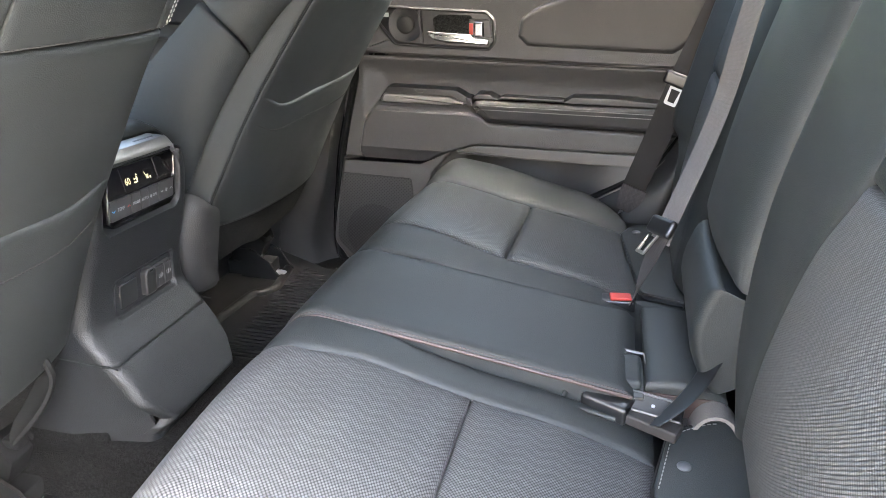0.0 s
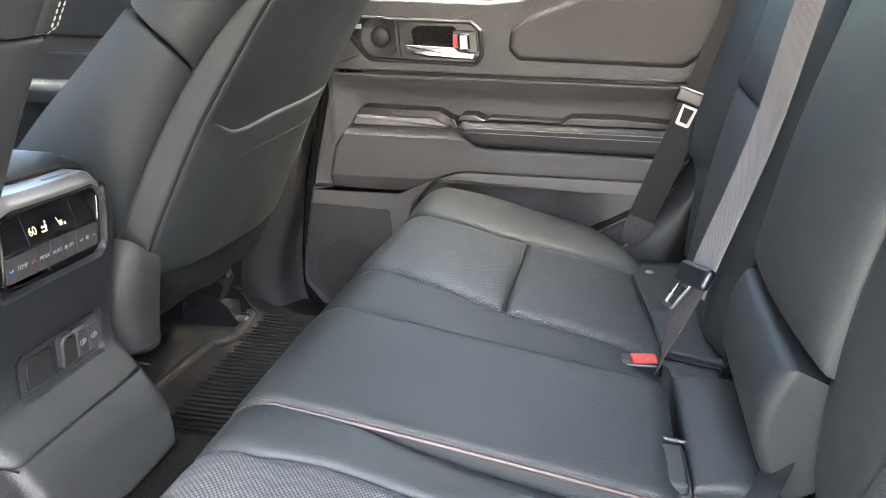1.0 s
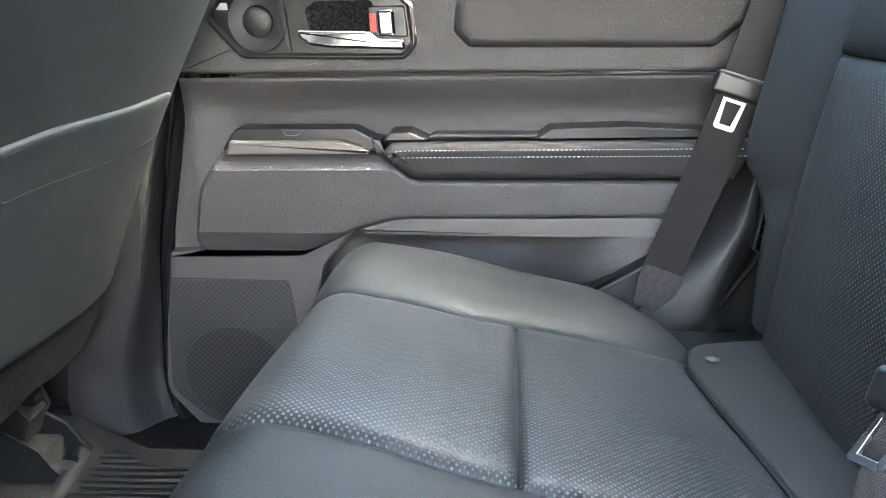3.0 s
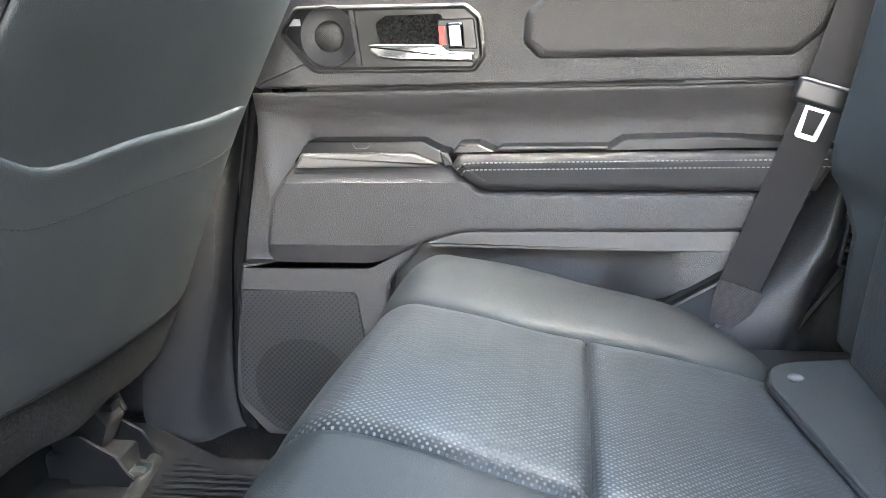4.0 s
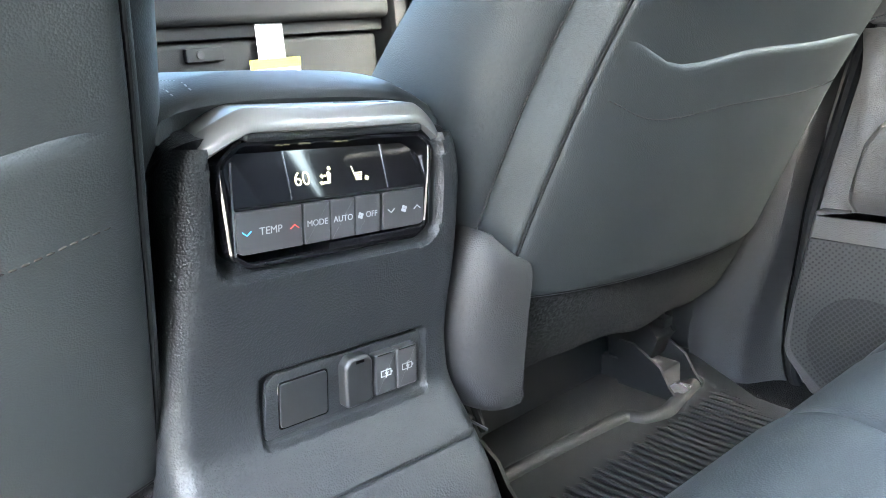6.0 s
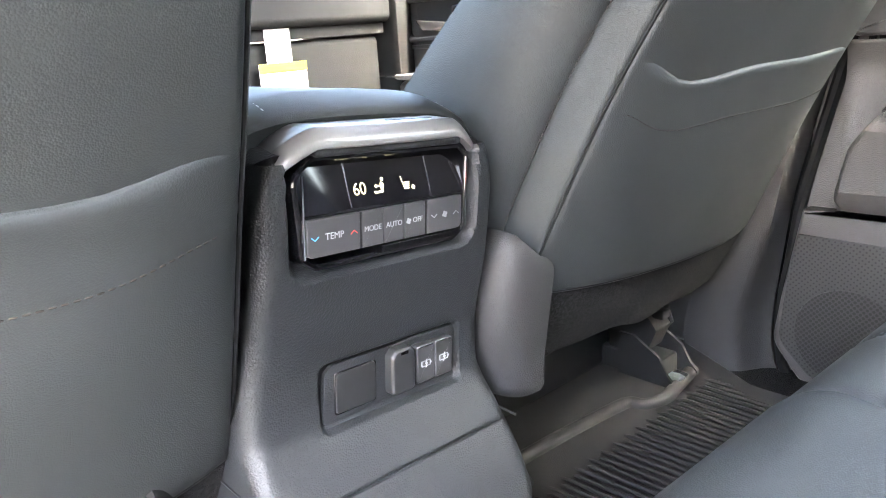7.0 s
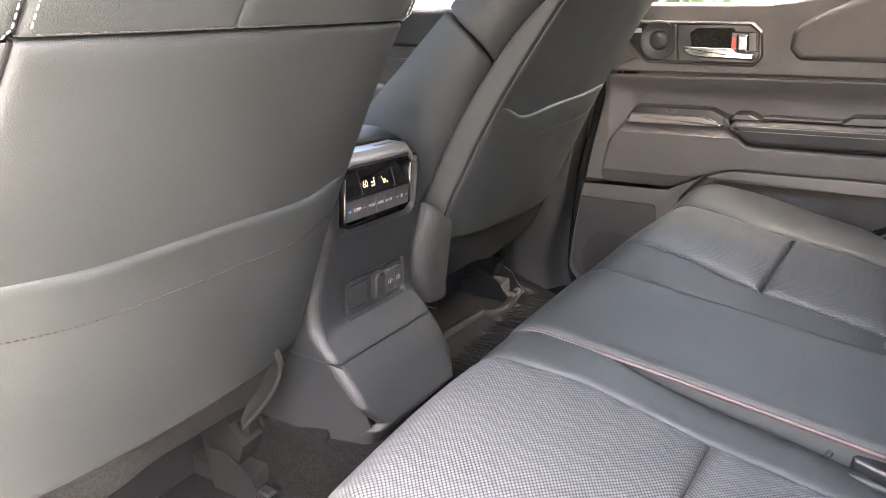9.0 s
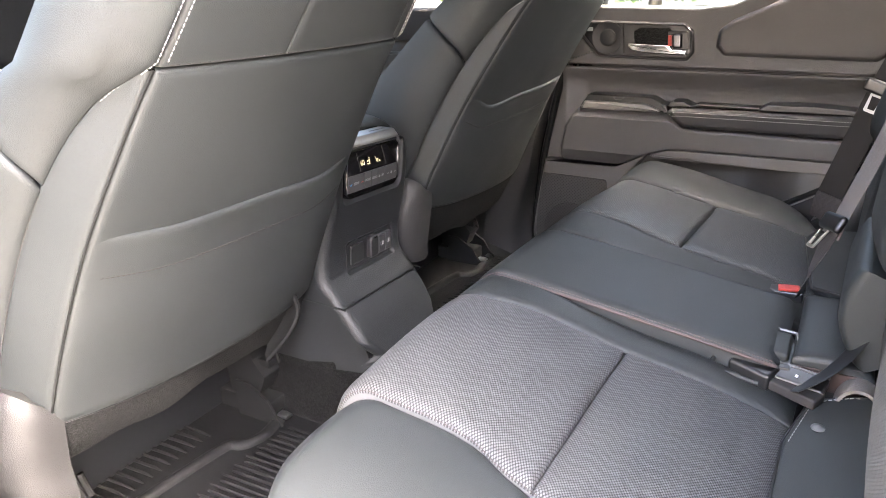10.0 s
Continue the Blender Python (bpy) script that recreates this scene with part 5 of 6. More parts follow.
part("cap_mark", slab([(CY + 0.005, 0.35), (CY + 0.050, 0.35), (CY + 0.052, 0.50), (CY + 0.006, 0.50)], lambda a, b, c: (-0.4405 - 0.026 * b, a, 0.6110 + 0.001 * b + c), 0.0016, 0.0, 0.0002, 1), KEYCAP, cap, "embossed maker's mark")


for s in (-1, 1):
    def shoulder(u, v, s=s):
        # rounded shoulder between the cap and the side panel
        q = v * math.pi / 2
        y = 0.0885 + 0.0305 * np.sin(q)
        return np.stack([-0.4460 - 0.026 * np.abs(np.sin(q)) ** 2 - 0.09 * u, CY + s * y, 0.5955 - 0.034 * (1 - np.cos(q)) + 0.012 * u * np.cos(q)], -1)

    part("shoulder", surface(shoulder, np.linspace(0, 1, 12), np.linspace(0, 1, 14), 0.001, 0.004, (1, 0, 0, 0), 0.012, (-0.6, CY, 0.4)), CONSOLE, con)


part("panel_brow", box((-0.456, CY - 0.068, 0.5925), (-0.4365, CY + 0.070, 0.5995), 0.003, 3), CONSOLE, con)
# climate panel, leaning back
def panel_place(a, b, c):
    """a: across, b: up along the panel, c: out of it."""
    return (-0.4485 + c + 0.057 * b, CY + a, 0.520 + b)


bz = rounded([(-0.080, 0.004), (-0.0855, 0.062), (-0.070, 0.074), (0.072, 0.0725), (0.084, 0.060), (0.078, 0.003), (0.066, -0.004), (-0.068, -0.004)], [0.008, 0.014, 0.014, 0.014, 0.014, 0.010, 0.012, 0.012], 6)
clim = part("climate_panel", slab(bz, panel_place, -0.010, -0.020, 0.002), GLOSS, con, "glossy black rear climate control panel")
part("panel_rim", ring(bz, 0.0045, panel_place, 0.0045, -0.012, 0.0012), GLOSS, clim, "glossy black rim")


def display_place(a, b, c):
    """The glass leans back towards its top."""
    return panel_place(a, b, c - 0.33 * (b - 0.034))


part("display", slab(rounded([(-0.0765, 0.0345), (-0.0795, 0.062), (-0.071, 0.0695), (0.070, 0.0685), (0.078, 0.060), (0.0765, 0.0345)], [0.001, 0.008, 0.008, 0.008, 0.008, 0.001]), display_place, 0.0045, -0.006, 0.0006), GLOSS, clim, "dark glossy display glass")
for s in (-1, 1):
    part("chrome_edge", tube([panel_place(s * 0.0775, b, 0.0052) for b in np.linspace(0.006, 0.062, 8)], 0.0011, 6), CHROME, clim, "thin chrome edge")
for a in (-0.036, 0.041):
    part("divider", slab([(a - 0.0006, 0.036), (a - 0.0010, 0.0675), (a - 0.0002, 0.0675), (a + 0.0003, 0.036)], display_place, 0.0050, 0.002, 0.0002), DARKCHROME, clim)
# highlight along the gloss edge above the keys, drawn as metal
part("key_highlight", slab([(-0.076, 0.0337), (-0.076, 0.0344), (0.074, 0.0344), (0.074, 0.0337)], panel_place, 0.0056, 0.002, 0.0002), DARKCHROME, clim)
part("key_bed", slab([(-0.074, 0.0055), (-0.0765, 0.0335), (0.0755, 0.0335), (0.073, 0.0055)], panel_place, 0.0035, -0.012, 0.001), GLOSS, clim)
part("lower_gloss", slab(rounded([(-0.012, -0.0005), (-0.011, 0.0050), (0.072, 0.0050), (0.066, -0.0005)], 0.001), panel_place, 0.0062, -0.01, 0.0008), GLOSS, clim)
BUTTON_SPANS = ((-0.0765, -0.0315), (-0.0300, -0.0105), (-0.0095, 0.0095), (0.0105, 0.0315), (0.0335, 0.0715))


def lettering(text, size, a, b, c, parent, mat, place, name="lettering"):
    cu = bpy.data.curves.new(name, "FONT")
    cu.body, cu.size, cu.align_x, cu.align_y, cu.extrude = text, size, "CENTER", "CENTER", 0.00015
    tmp = bpy.data.objects.new(name, cu)
    scene.collection.objects.link(tmp)
    me = bpy.data.meshes.new_from_object(tmp.evaluated_get(bpy.context.evaluated_depsgraph_get()))
    bpy.data.objects.remove(tmp)
    bm = bmesh.new()
    bm.from_mesh(me)
    bpy.data.meshes.remove(me)
    for v in bm.verts:
        v.co = Vector(place(a + v.co.x, b + v.co.y, c + v.co.z))
    return part(name, bm, mat, parent, text + " in printed letters", 0)


def arrow(a, b, up, mat, parent):
    s = 1 if up else -1
    bm = tube([panel_place(a - 0.003, b - s * 0.0012, 0.0078), panel_place(a, b + s * 0.0012, 0.0078), panel_place(a + 0.003, b - s * 0.0012, 0.0078)], 0.0004, 5)
    part("arrow_mark", bm, mat, parent)


def fan(a, b, r, c, mat, parent):
    bm = bmesh.new()
    for k in range(4):
        q = math.pi / 2 * k + 0.4
        slab(disc_outline(a + r * 0.55 * math.cos(q), b + r * 0.55 * math.sin(q), r * 0.42, 10), panel_place, c + 0.0003, c - 0.0003, 0.0001, 1, bm)
    part("fan_mark", bm, mat, parent)


for k, (a0, a1) in enumerate(BUTTON_SPANS):
    key = part("button", slab(rounded([(a0, 0.0065), (a0, 0.0325), (a1, 0.0325), (a1, 0.0065)], [0.005 if k == 0 else 0.0008, 0.0008, 0.0008, 0.005 if k == 4 else 0.0008]), panel_place, 0.0072, 0.001, 0.0008), KEYCAP, clim, "matt grey climate button")
    mid = (a0 + a1) / 2
    if k == 0:
        lettering("TEMP", 0.0066, mid, 0.0195, 0.0074, key, PRINT, panel_place)
        arrow(mid - 0.0165, 0.0195, False, BLUE, key)
        arrow(mid + 0.0165, 0.0195, True, RED, key)
    elif k in (1, 2):
        lettering(("MODE", "AUTO")[k - 1], 0.0056, mid, 0.0195, 0.0074, key, PRINT, panel_place)
    elif k == 3:
        lettering("OFF", 0.0056, mid + 0.0025, 0.0195, 0.0074, key, PRINT, panel_place)
        fan(mid - 0.0068, 0.0195, 0.0025, 0.0075, PRINT, key)
    else:
        arrow(mid - 0.012, 0.0195, False, PRINT, key)
        fan(mid, 0.0195, 0.0028, 0.0075, PRINT, key)
        arrow(mid + 0.012, 0.0195, True, PRINT, key)
lettering("60", 0.0120, -0.0265, 0.0470, 0.0048, clim, LCD, display_place, "display_digits")


def flat_mark(shapes, name, label):
    bm = bmesh.new()
    for s in shapes:
        slab(s, display_place, 0.0050, 0.0042, 0.0001, 1, bm)
    part(name, bm, LCD, clim, label)


a = -0.0085
flat_mark([disc_outline(a + 0.0035, 0.0520, 0.0013, 12), [(a + 0.0010, 0.0490), (a + 0.0025, 0.0505), (a + 0.0044, 0.0485), (a + 0.0030, 0.0440), (a + 0.0012, 0.0440)], [(a - 0.0030, 0.0425), (a - 0.0028, 0.0440), (a + 0.0030, 0.0445), (a + 0.0030, 0.0428)],
           [(a - 0.0045, 0.0475), (a - 0.0025, 0.0492), (a - 0.0025, 0.0482), (a + 0.0002, 0.0482), (a + 0.0002, 0.0470), (a - 0.0025, 0.0470), (a - 0.0025, 0.0460)], [(a - 0.0042, 0.0420), (a - 0.0055, 0.0440), (a - 0.0032, 0.0445)]], "display_symbol", "lit seated figure with air arrows")
a = 0.0170
flat_mark([[(a - 0.0044, 0.0520), (a - 0.0036, 0.0520), (a - 0.0026, 0.0480), (a - 0.0034, 0.0480)]] + [[(a - 0.0032 + 0.0003 * k, 0.0478 - 0.0014 * k), (a + 0.0040 - 0.0004 * k, 0.0478 - 0.0014 * k), (a + 0.0039 - 0.0004 * k, 0.0469 - 0.0014 * k), (a - 0.0031 + 0.0003 * k, 0.0469 - 0.0014 * k)] for k in range(4)]
          + [disc_outline(a + 0.0070 + 0.0010 * math.cos(q), 0.0435 + 0.0010 * math.sin(q), 0.0008, 8) for q in (0.4, 1.97, 3.54, 5.11)], "display_symbol", "lit cooled seat symbol")


# socket recess
def sock_place(a, b, c):
    return (-0.4670 + c + 0.03 * (b - 0.41), CY + 0.804 * a + 0.0156, 0.440 - 0.87 * (0.440 - b))


sock = part("socket_panel", slab(rounded([(-0.090, 0.383), (-0.086, 0.430), (-0.078, 0.436), (0.082, 0.436), (0.086, 0.430), (0.080, 0.386)], 0.005), sock_place, 0.0015, -0.01, 0.001), CONSOLE, con)
part("blank_cover", slab(rounded([(-0.075, 0.390), (-0.074, 0.427), (-0.026, 0.427), (-0.027, 0.390)], 0.004), sock_place, 0.0032, 0, 0.0010), SOCKET, sock)
part("cover_gap", ring(rounded([(-0.0765, 0.3885), (-0.0755, 0.4285), (-0.0245, 0.4285), (-0.0255, 0.3885)], 0.004), 0.0018, sock_place, 0.0018, 0, 0.0002), GLOSS, sock)
lid = part("outlet_lid", slab(rounded([(-0.013, 0.390), (-0.013, 0.428), (-0.007, 0.434), (0.012, 0.434), (0.018, 0.428), (0.018, 0.390)], 0.006), sock_place, 0.0115, 0, 0.0035, 4), SOCKET, sock, "hinged black outlet lid")
part("lid_notch", slab([(-0.002, 0.4285), (-0.002, 0.431), (0.007, 0.431), (0.007, 0.4285)], sock_place, 0.0122, 0.009, 0.0002), GLOSS, lid)
for a in (0.022, 0.048):
    usb = part("charge_port", slab(rounded([(a, 0.3915), (a, 0.429), (a + 0.0255, 0.429), (a + 0.0255, 0.3915)], 0.0025), sock_place, 0.0095, 0, 0.0022, 3), KEYCAP, sock, "grey flap of a charging port")
    part("flap_gap", slab([(a + 0.003, 0.4262), (a + 0.003, 0.4280), (a + 0.0225, 0.4280), (a + 0.0225, 0.4262)], sock_place, 0.0094, 0.006, 0.0002), GLOSS, usb)
    part("charge_mark", ring(rounded([(a + 0.0060, 0.4075), (a + 0.0060, 0.4135), (a + 0.0185, 0.4135), (a + 0.0185, 0.4075)], 0.0006), 0.0008, sock_place, 0.0099, 0.006, 0.0001), PRINT, usb, "pale battery mark")
    part("charge_nub", slab([(a + 0.0187, 0.4093), (a + 0.0187, 0.4117), (a + 0.0200, 0.4112), (a + 0.0200, 0.4098)], sock_place, 0.0099, 0.006, 0.0001), PRINT, usb)
    part("charge_bolt", slab([(a + 0.0110, 0.4100), (a + 0.0135, 0.4150), (a + 0.0130, 0.4112), (a + 0.0150, 0.4112), (a + 0.0118, 0.4060), (a + 0.0124, 0.4100)], sock_place, 0.0101, 0.006, 0.0001), PRINT, usb)


def lid_top(u, v):
    x = -0.468 - 0.36 * v
    a = -1 + 2 * u
    y = CY + a * 0.112
    z = 0.596 + 0.034 * np.sqrt(np.clip(1 - np.abs(a) ** 3, 0, 1)) * np.clip(v * 9 + 0.35, 0, 1) ** 0.5
    return np.stack([x, y, z], -1)


part("armrest_lid", surface(lid_top, np.linspace(0, 1, 26), spaced(14), 0.004, 0.012, (0, 0, 1, 1), 0.03, (-0.6, 0, 0.4)), LEATHER, con, "padded black leather armrest lid")
for u in (0.10, 0.15, 0.90):
    stitches("stitching", lift(lid_top, np.full(30, u), np.linspace(0.03, 0.98, 30), 0.0035, (-0.6, 0, 0.4)), con, THREAD, 0.006, 0.0044, 0.0008)
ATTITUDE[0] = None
# ---- seat belts ----
def ribbon(pts, across, width, mat, name, parent, label=""):
    """Webbing through pts; across: its width's direction at each point."""
    n = 24
    c = curve_through(pts, np.linspace(0, 1, n))
    w = curve_through(across, np.linspace(0, 1, n))
    w /= np.linalg.norm(w, axis=1, keepdims=True)

    def f(u, v):
        i = np.clip(np.round(v * (n - 1)).astype(int), 0, n - 1)
        return c[i] + w[i] * ((u - 0.5) * width)[..., None]

    bm = surface(f, np.array([0, 0.03, 0.1, 0.3, 0.5, 0.7, 0.9, 0.97, 1]), np.linspace(0, 1, n), 0.0006, 0.003, (1, 1, 0, 0), 0.0006, inside=(0.5, 0.5, 0.3))
    return part(name, bm, mat, parent, label)


belt = thing("seat_belt", (0.18, 0.69, 0.36), "dark grey outer seat belt with tongue parked on the webbing", "seat belt", "rear seat belts")
ribbon([(0.186, 0.690, 0.375), (0.222, 0.668, 0.50), (0.250, 0.655, 0.60), (0.300, 0.690, 0.74), (0.345, 0.715, 0.86)], [(0.93, -0.15, -0.30)] * 5, 0.047, WEB_DARK, "webbing", belt)


def oriented(lo, hi, at, xa, ya, bevel=0.003, seg=3):
    """A rounded block with its own axes: xa along its first side, ya along its second."""
    xa = Vector(xa).normalized()
    za = xa.cross(Vector(ya)).normalized()
    ya = za.cross(xa)
    m = Matrix((xa, ya, za)).transposed().to_4x4()
    m.translation = Vector(at)
    return box(lo, hi, bevel, seg, m)


def tongue(parent, at, down, across, metal):
    """Latch plate: plastic head with a slot, and the metal blade with its window."""
    part("tongue_head", oriented((-0.030, -0.013, -0.006), (0.030, 0.013, 0.006), at, across, down, 0.0058, 4), SMOOTH, parent, "black plastic tongue head")
    d, a = Vector(down).normalized(), Vector(across).normalized()
    nrm = a.cross(d).normalized()
    base = Vector(at) + d * 0.014

    def pl(p, q, c):
        return base + a * p + d * q + nrm * c
    part("tongue_blade", ring(rounded([(-0.0125, 0.0), (-0.0115, 0.034), (0.0115, 0.034), (0.0125, 0.0)], [0, 0.004, 0.004, 0], 3), 0.0055, pl, 0.0035, 0.0005, 0.0005), metal, parent, "bare metal belt tongue")


tongue(belt, (0.250, 0.650, 0.612), (-0.30, 0.02, -0.95), (0.93, -0.15, -0.30), WHITE)
sleeve_a, sleeve_d = Vector((0.93, -0.15, -0.30)).normalized(), Vector((-0.32, 0.05, -0.95)).normalized()
sleeve_n = sleeve_d.cross(sleeve_a).normalized()
part("anchor_sleeve", slab(rounded([(-0.026, -0.006), (0.026, -0.006), (0.025, 0.014), (0.017, 0.048), (-0.017, 0.048), (-0.025, 0.014)], 0.006), lambda a, b, c: Vector((0.191, 0.688, 0.384)) + sleeve_a * a + sleeve_d * b + sleeve_n * c, -0.006, 0.006, 0.004, 3), WEB_DARK, belt, "folded webbing sleeve")
part("anchor_plate", oriented((-0.012, 0, -0.003), (0.012, 0.045, 0.003), (0.180, 0.690, 0.345), (0.93, -0.15, -0.30), (-0.28, 0.1, -0.95), 0.002), STEEL, belt, "steel anchor plate")

belt2 = thing("seat_belt", (0.2, 0.165, 0.41), "grey middle seat belt pulled down into its buckle", "seat belt", "rear seat belts")
ribbon([(0.222, 0.182, 0.474), (0.232, 0.190, 0.510), (0.276, 0.220, 0.650), (0.294, 0.197, 0.79), (0.321, 0.195, 0.92), (0.36, 0.19, 1.05)], [(-0.42, 0.89, -0.17)] * 6, 0.047, WEB_LIGHT, "webbing", belt2)
ribbon([(0.193, 0.166, 0.385), (0.200, 0.170, 0.420), (0.212, 0.178, 0.455), (0.228, 0.188, 0.500)], [(0.20, 0.75, -0.1), (-0.05, 0.90, -0.1), (-0.30, 0.92, -0.15), (-0.42, 0.89, -0.17)], 0.044, WEB_DARK, "lap_webbing", belt2, "darker folded lap webbing")
tongue(belt2, (0.221, 0.182, 0.498), (-0.50, -0.05, -0.85), (-0.42, 0.89, -0.17), STEEL)

# buckles
bf = thing("belt_buckle", (0.17, 0.175, 0.40), "black seat belt buckle with red release button", "buckle", "buckles")
part("housing", oriented((-0.030, -0.013, -0.012), (0.020, 0.013, 0.008), (0.178, 0.176, 0.381), (1, 0.05, 0.02), (0, 1, 0), 0.004), SMOOTH, bf)
part("release_button", oriented((-0.016, -0.011, 0), (0.014, 0.009, 0.004), (0.178, 0.176, 0.3880), (1, 0.15, 0.02), (0, 1, 0), 0.0015), RED, bf, "red release button")
bn = thing("belt_buckle", (0.15, -0.09, 0.38), "black seat belt buckle lying between cushions with red button end", "buckle", "buckles")
bx, by = (0.93, -0.36, -0.06), (0.36, 0.93, 0.0)
part("housing", oriented((0.004, -0.016, -0.016), (0.058, 0.016, 0.006), (0.142, -0.086, 0.398), bx, by, 0.005), SMOOTH, bn)
part("release_button", oriented((-0.007, -0.012, -0.014), (0.004, 0.012, 0.004), (0.142, -0.086, 0.398), bx, by, 0.003), RED, bn, "red release button")
part("strap", oriented((0.056, -0.013, -0.013), (0.112, 0.013, 0.000), (0.142, -0.086, 0.398), bx, by, 0.003), WEB_DARK, bn, "dark webbing of the buckle")
part("pocket_lip", tube([(0.124, -0.098, 0.399), (0.119, -0.108, 0.394), (0.128, -0.116, 0.392), (0.150, -0.118, 0.392), (0.180, -0.124, 0.390)], 0.003, 8), LEATHER, bn, "leather lip round the buckle")
bb = thing("belt_buckle", (0.18, -0.04, 0.40), "black middle buckle stowed in a leather covered recess", "buckle", "buckles")
part("housing", oriented((-0.021, -0.030, -0.03), (0.021, 0.030, 0.004), (0.184, -0.048, 0.408), (1, 0.02, -0.04), (0, 1, 0.03), 0.006), LEATHER, bb)
part("piping", tube([(0.154, -0.094, 0.396), (0.155, -0.06, 0.405), (0.156, -0.025, 0.409), (0.163, -0.012, 0.410), (0.185, -0.010, 0.410), (0.206, -0.011, 0.408), (0.210, -0.03, 0.404)], 0.0026, 8), SMOOTH, bb, "black piping round the recess")
# solid black block in place of the shaded hollow round the housing
part("recess", box((0.156, -0.094, 0.36), (0.209, -0.012, 0.4015), 0.003), SMOOTH, bb, "black block painted in for the shaded recess beside the cushion")
plate_at, plate_x = (0.164, -0.074, 0.403), (0.96, -0.17, -0.06)
part("strap", oriented((0, -0.030, -0.014), (0.090, 0.0, 0.0), plate_at, plate_x, (0.16, 0.96, 0.12), 0.003), SMOOTH, bb, "black plastic belt guide")
# the highlight along the guide's edge, drawn as a pale strip
part("strap_glint", oriented((0, -0.002, -0.002), (0.090, 0.001, 0.0015), plate_at, plate_x, (0.16, 0.96, 0.12), 0.0008), STUD, bb, "pale edge painted as the highlight along the belt guide")
part("strap_pin", oriented((0.056, -0.020, 0.0), (0.060, -0.016, 0.0025), plate_at, plate_x, (0.16, 0.96, 0.12), 0.001), STEEL, bb)
bbstrap = [(0.215, -0.128, 0.392), (0.240, -0.108, 0.404), (0.262, -0.082, 0.420), (0.282, -0.050, 0.445), (0.300, -0.020, 0.470)]
ribbon(bbstrap, [(0.55, -0.62, 0.45)] * 5, 0.030, SMOOTH, "webbing", bb, "dark webbing running behind the armrest")

# ---- rubber floor mats ----
def floor_mat(y0, y1, boss, name, label):
    """A tray mat: flat ground with cross ribs and a raised rim."""
    mat = thing(name, (-0.42, (y0 + y1) / 2, 0.15), label, "floor mat", "rubber mats")

    side = 1 if y0 > 0 else -1

    def ground(u, v):
        x = -0.700 + 0.475 * u
        outer = np.clip(0.650 - 0.52 * (x + 0.55), 0.595, 0.67)
        a, b = (y0, outer) if side > 0 else (-outer, y1)
        y = a + (b - a) * v
        rim = np.minimum(v, 1 - v) * (b - a)
        z = 0.160 + 0.016 * np.clip(1 - rim / 0.016, 0, 1) ** 1.5
        return np.stack([x, y, z], -1)

    part("tray", surface(ground, np.linspace(0, 1, 18), np.concatenate([np.linspace(0, 0.05, 8), np.linspace(0.1, 0.9, 10), np.linspace(0.95, 1, 8)]), thick=0.006, inside=(-0.4, 0, 0)), RUBBER, mat)
    # the ridge along the front, bending round the end of the seat runner
    s = boss - 0.535
    knots = [(-0.578, 0.165 + s), (-0.577, 0.263 + s), (-0.572, 0.356 + s), (-0.563, 0.450 + s), (-0.556, 0.474 + s), (-0.538, 0.482 + s), (-0.527, 0.512 + s), (-0.532, 0.546 + s), (-0.545, 0.618 + s)]
    bm = tube([(p[0], p[1], 0.159) for p in curve_through(knots, np.linspace(0, 1, 50))], 0.0110, 12)
    part("front_ridge", bm, RUBBER, mat, "raised rubber ridge bending round the seat runner")
    # the front field: short ribs under the near seat
    if side < 0:
        yy = y0 + 0.12
        while yy < y1 - 0.12:
            part("rib", tube([(-0.682, yy, 0.1605), (-0.672, yy, 0.1625), (-0.618, yy + 0.003, 0.1625), (-0.606, yy + 0.003, 0.1605)], [0.0015, 0.0032, 0.0032, 0.0015], 6), RUBBER, mat)
            yy += 0.0165
    part("front_rim", tube([(-0.698, y0 + 0.01, 0.160), (-0.694, (y0 + y1) / 2, 0.162), (-0.690, y1 - 0.01, 0.160)], 0.006, 8), RUBBER, mat)
    k = 0
    y = y0 + 0.05
    while y < y1 - 0.045:
        bm = tube([(-0.515 + 0.008 * (k % 2), y, 0.1605), (-0.50, y, 0.1625), (-0.36, y + 0.004, 0.1625), (-0.24, y + 0.004, 0.1625)], [0.0015, 0.003, 0.003, 0.002], 6)
        part("rib", bm, RUBBER, mat)
        y += 0.0125
        k += 1
    return mat


floor_mat(0.15, 0.66, 0.535, "floor_mat", "ribbed black rubber tray mat behind the front seat")
floor_mat(-0.66, -0.15, -0.215, "floor_mat", "ribbed black rubber tray mat behind the front seat")

solid("carpet_tunnel", slab(rounded([(-0.158, 0.14), (-0.139, 0.255), (-0.125, 0.268), (0.115, 0.262), (0.130, 0.245), (0.152, 0.14)], [0, 0.02, 0.02, 0.02, 0.02, 0], 5), face_x, -0.45, -1.6, 0.004), CARPET, "black carpet over the centre tunnel", "carpet", kind="structure")
solid("carpet_tunnel", slab(rounded([(-0.170, 0.14), (-0.158, 0.18), (-0.148, 0.238), (-0.136, 0.250), (0.12, 0.236), (0.18, 0.19), (0.24, 0.14)], [0, 0.02, 0.01, 0.01, 0.02, 0.03, 0], 5), face_x, 0.20, -0.62, 0.004), CARPET, "black carpet over the low part of the tunnel", "carpet", kind="structure")

# ---- rear pillar trim on the far side ----
ridge_x = table([(0.20, 0.205), (0.303, 0.229), (0.363, 0.245), (0.412, 0.260), (0.447, 0.276), (0.501, 0.283), (0.56, 0.300), (0.66, 0.33)])


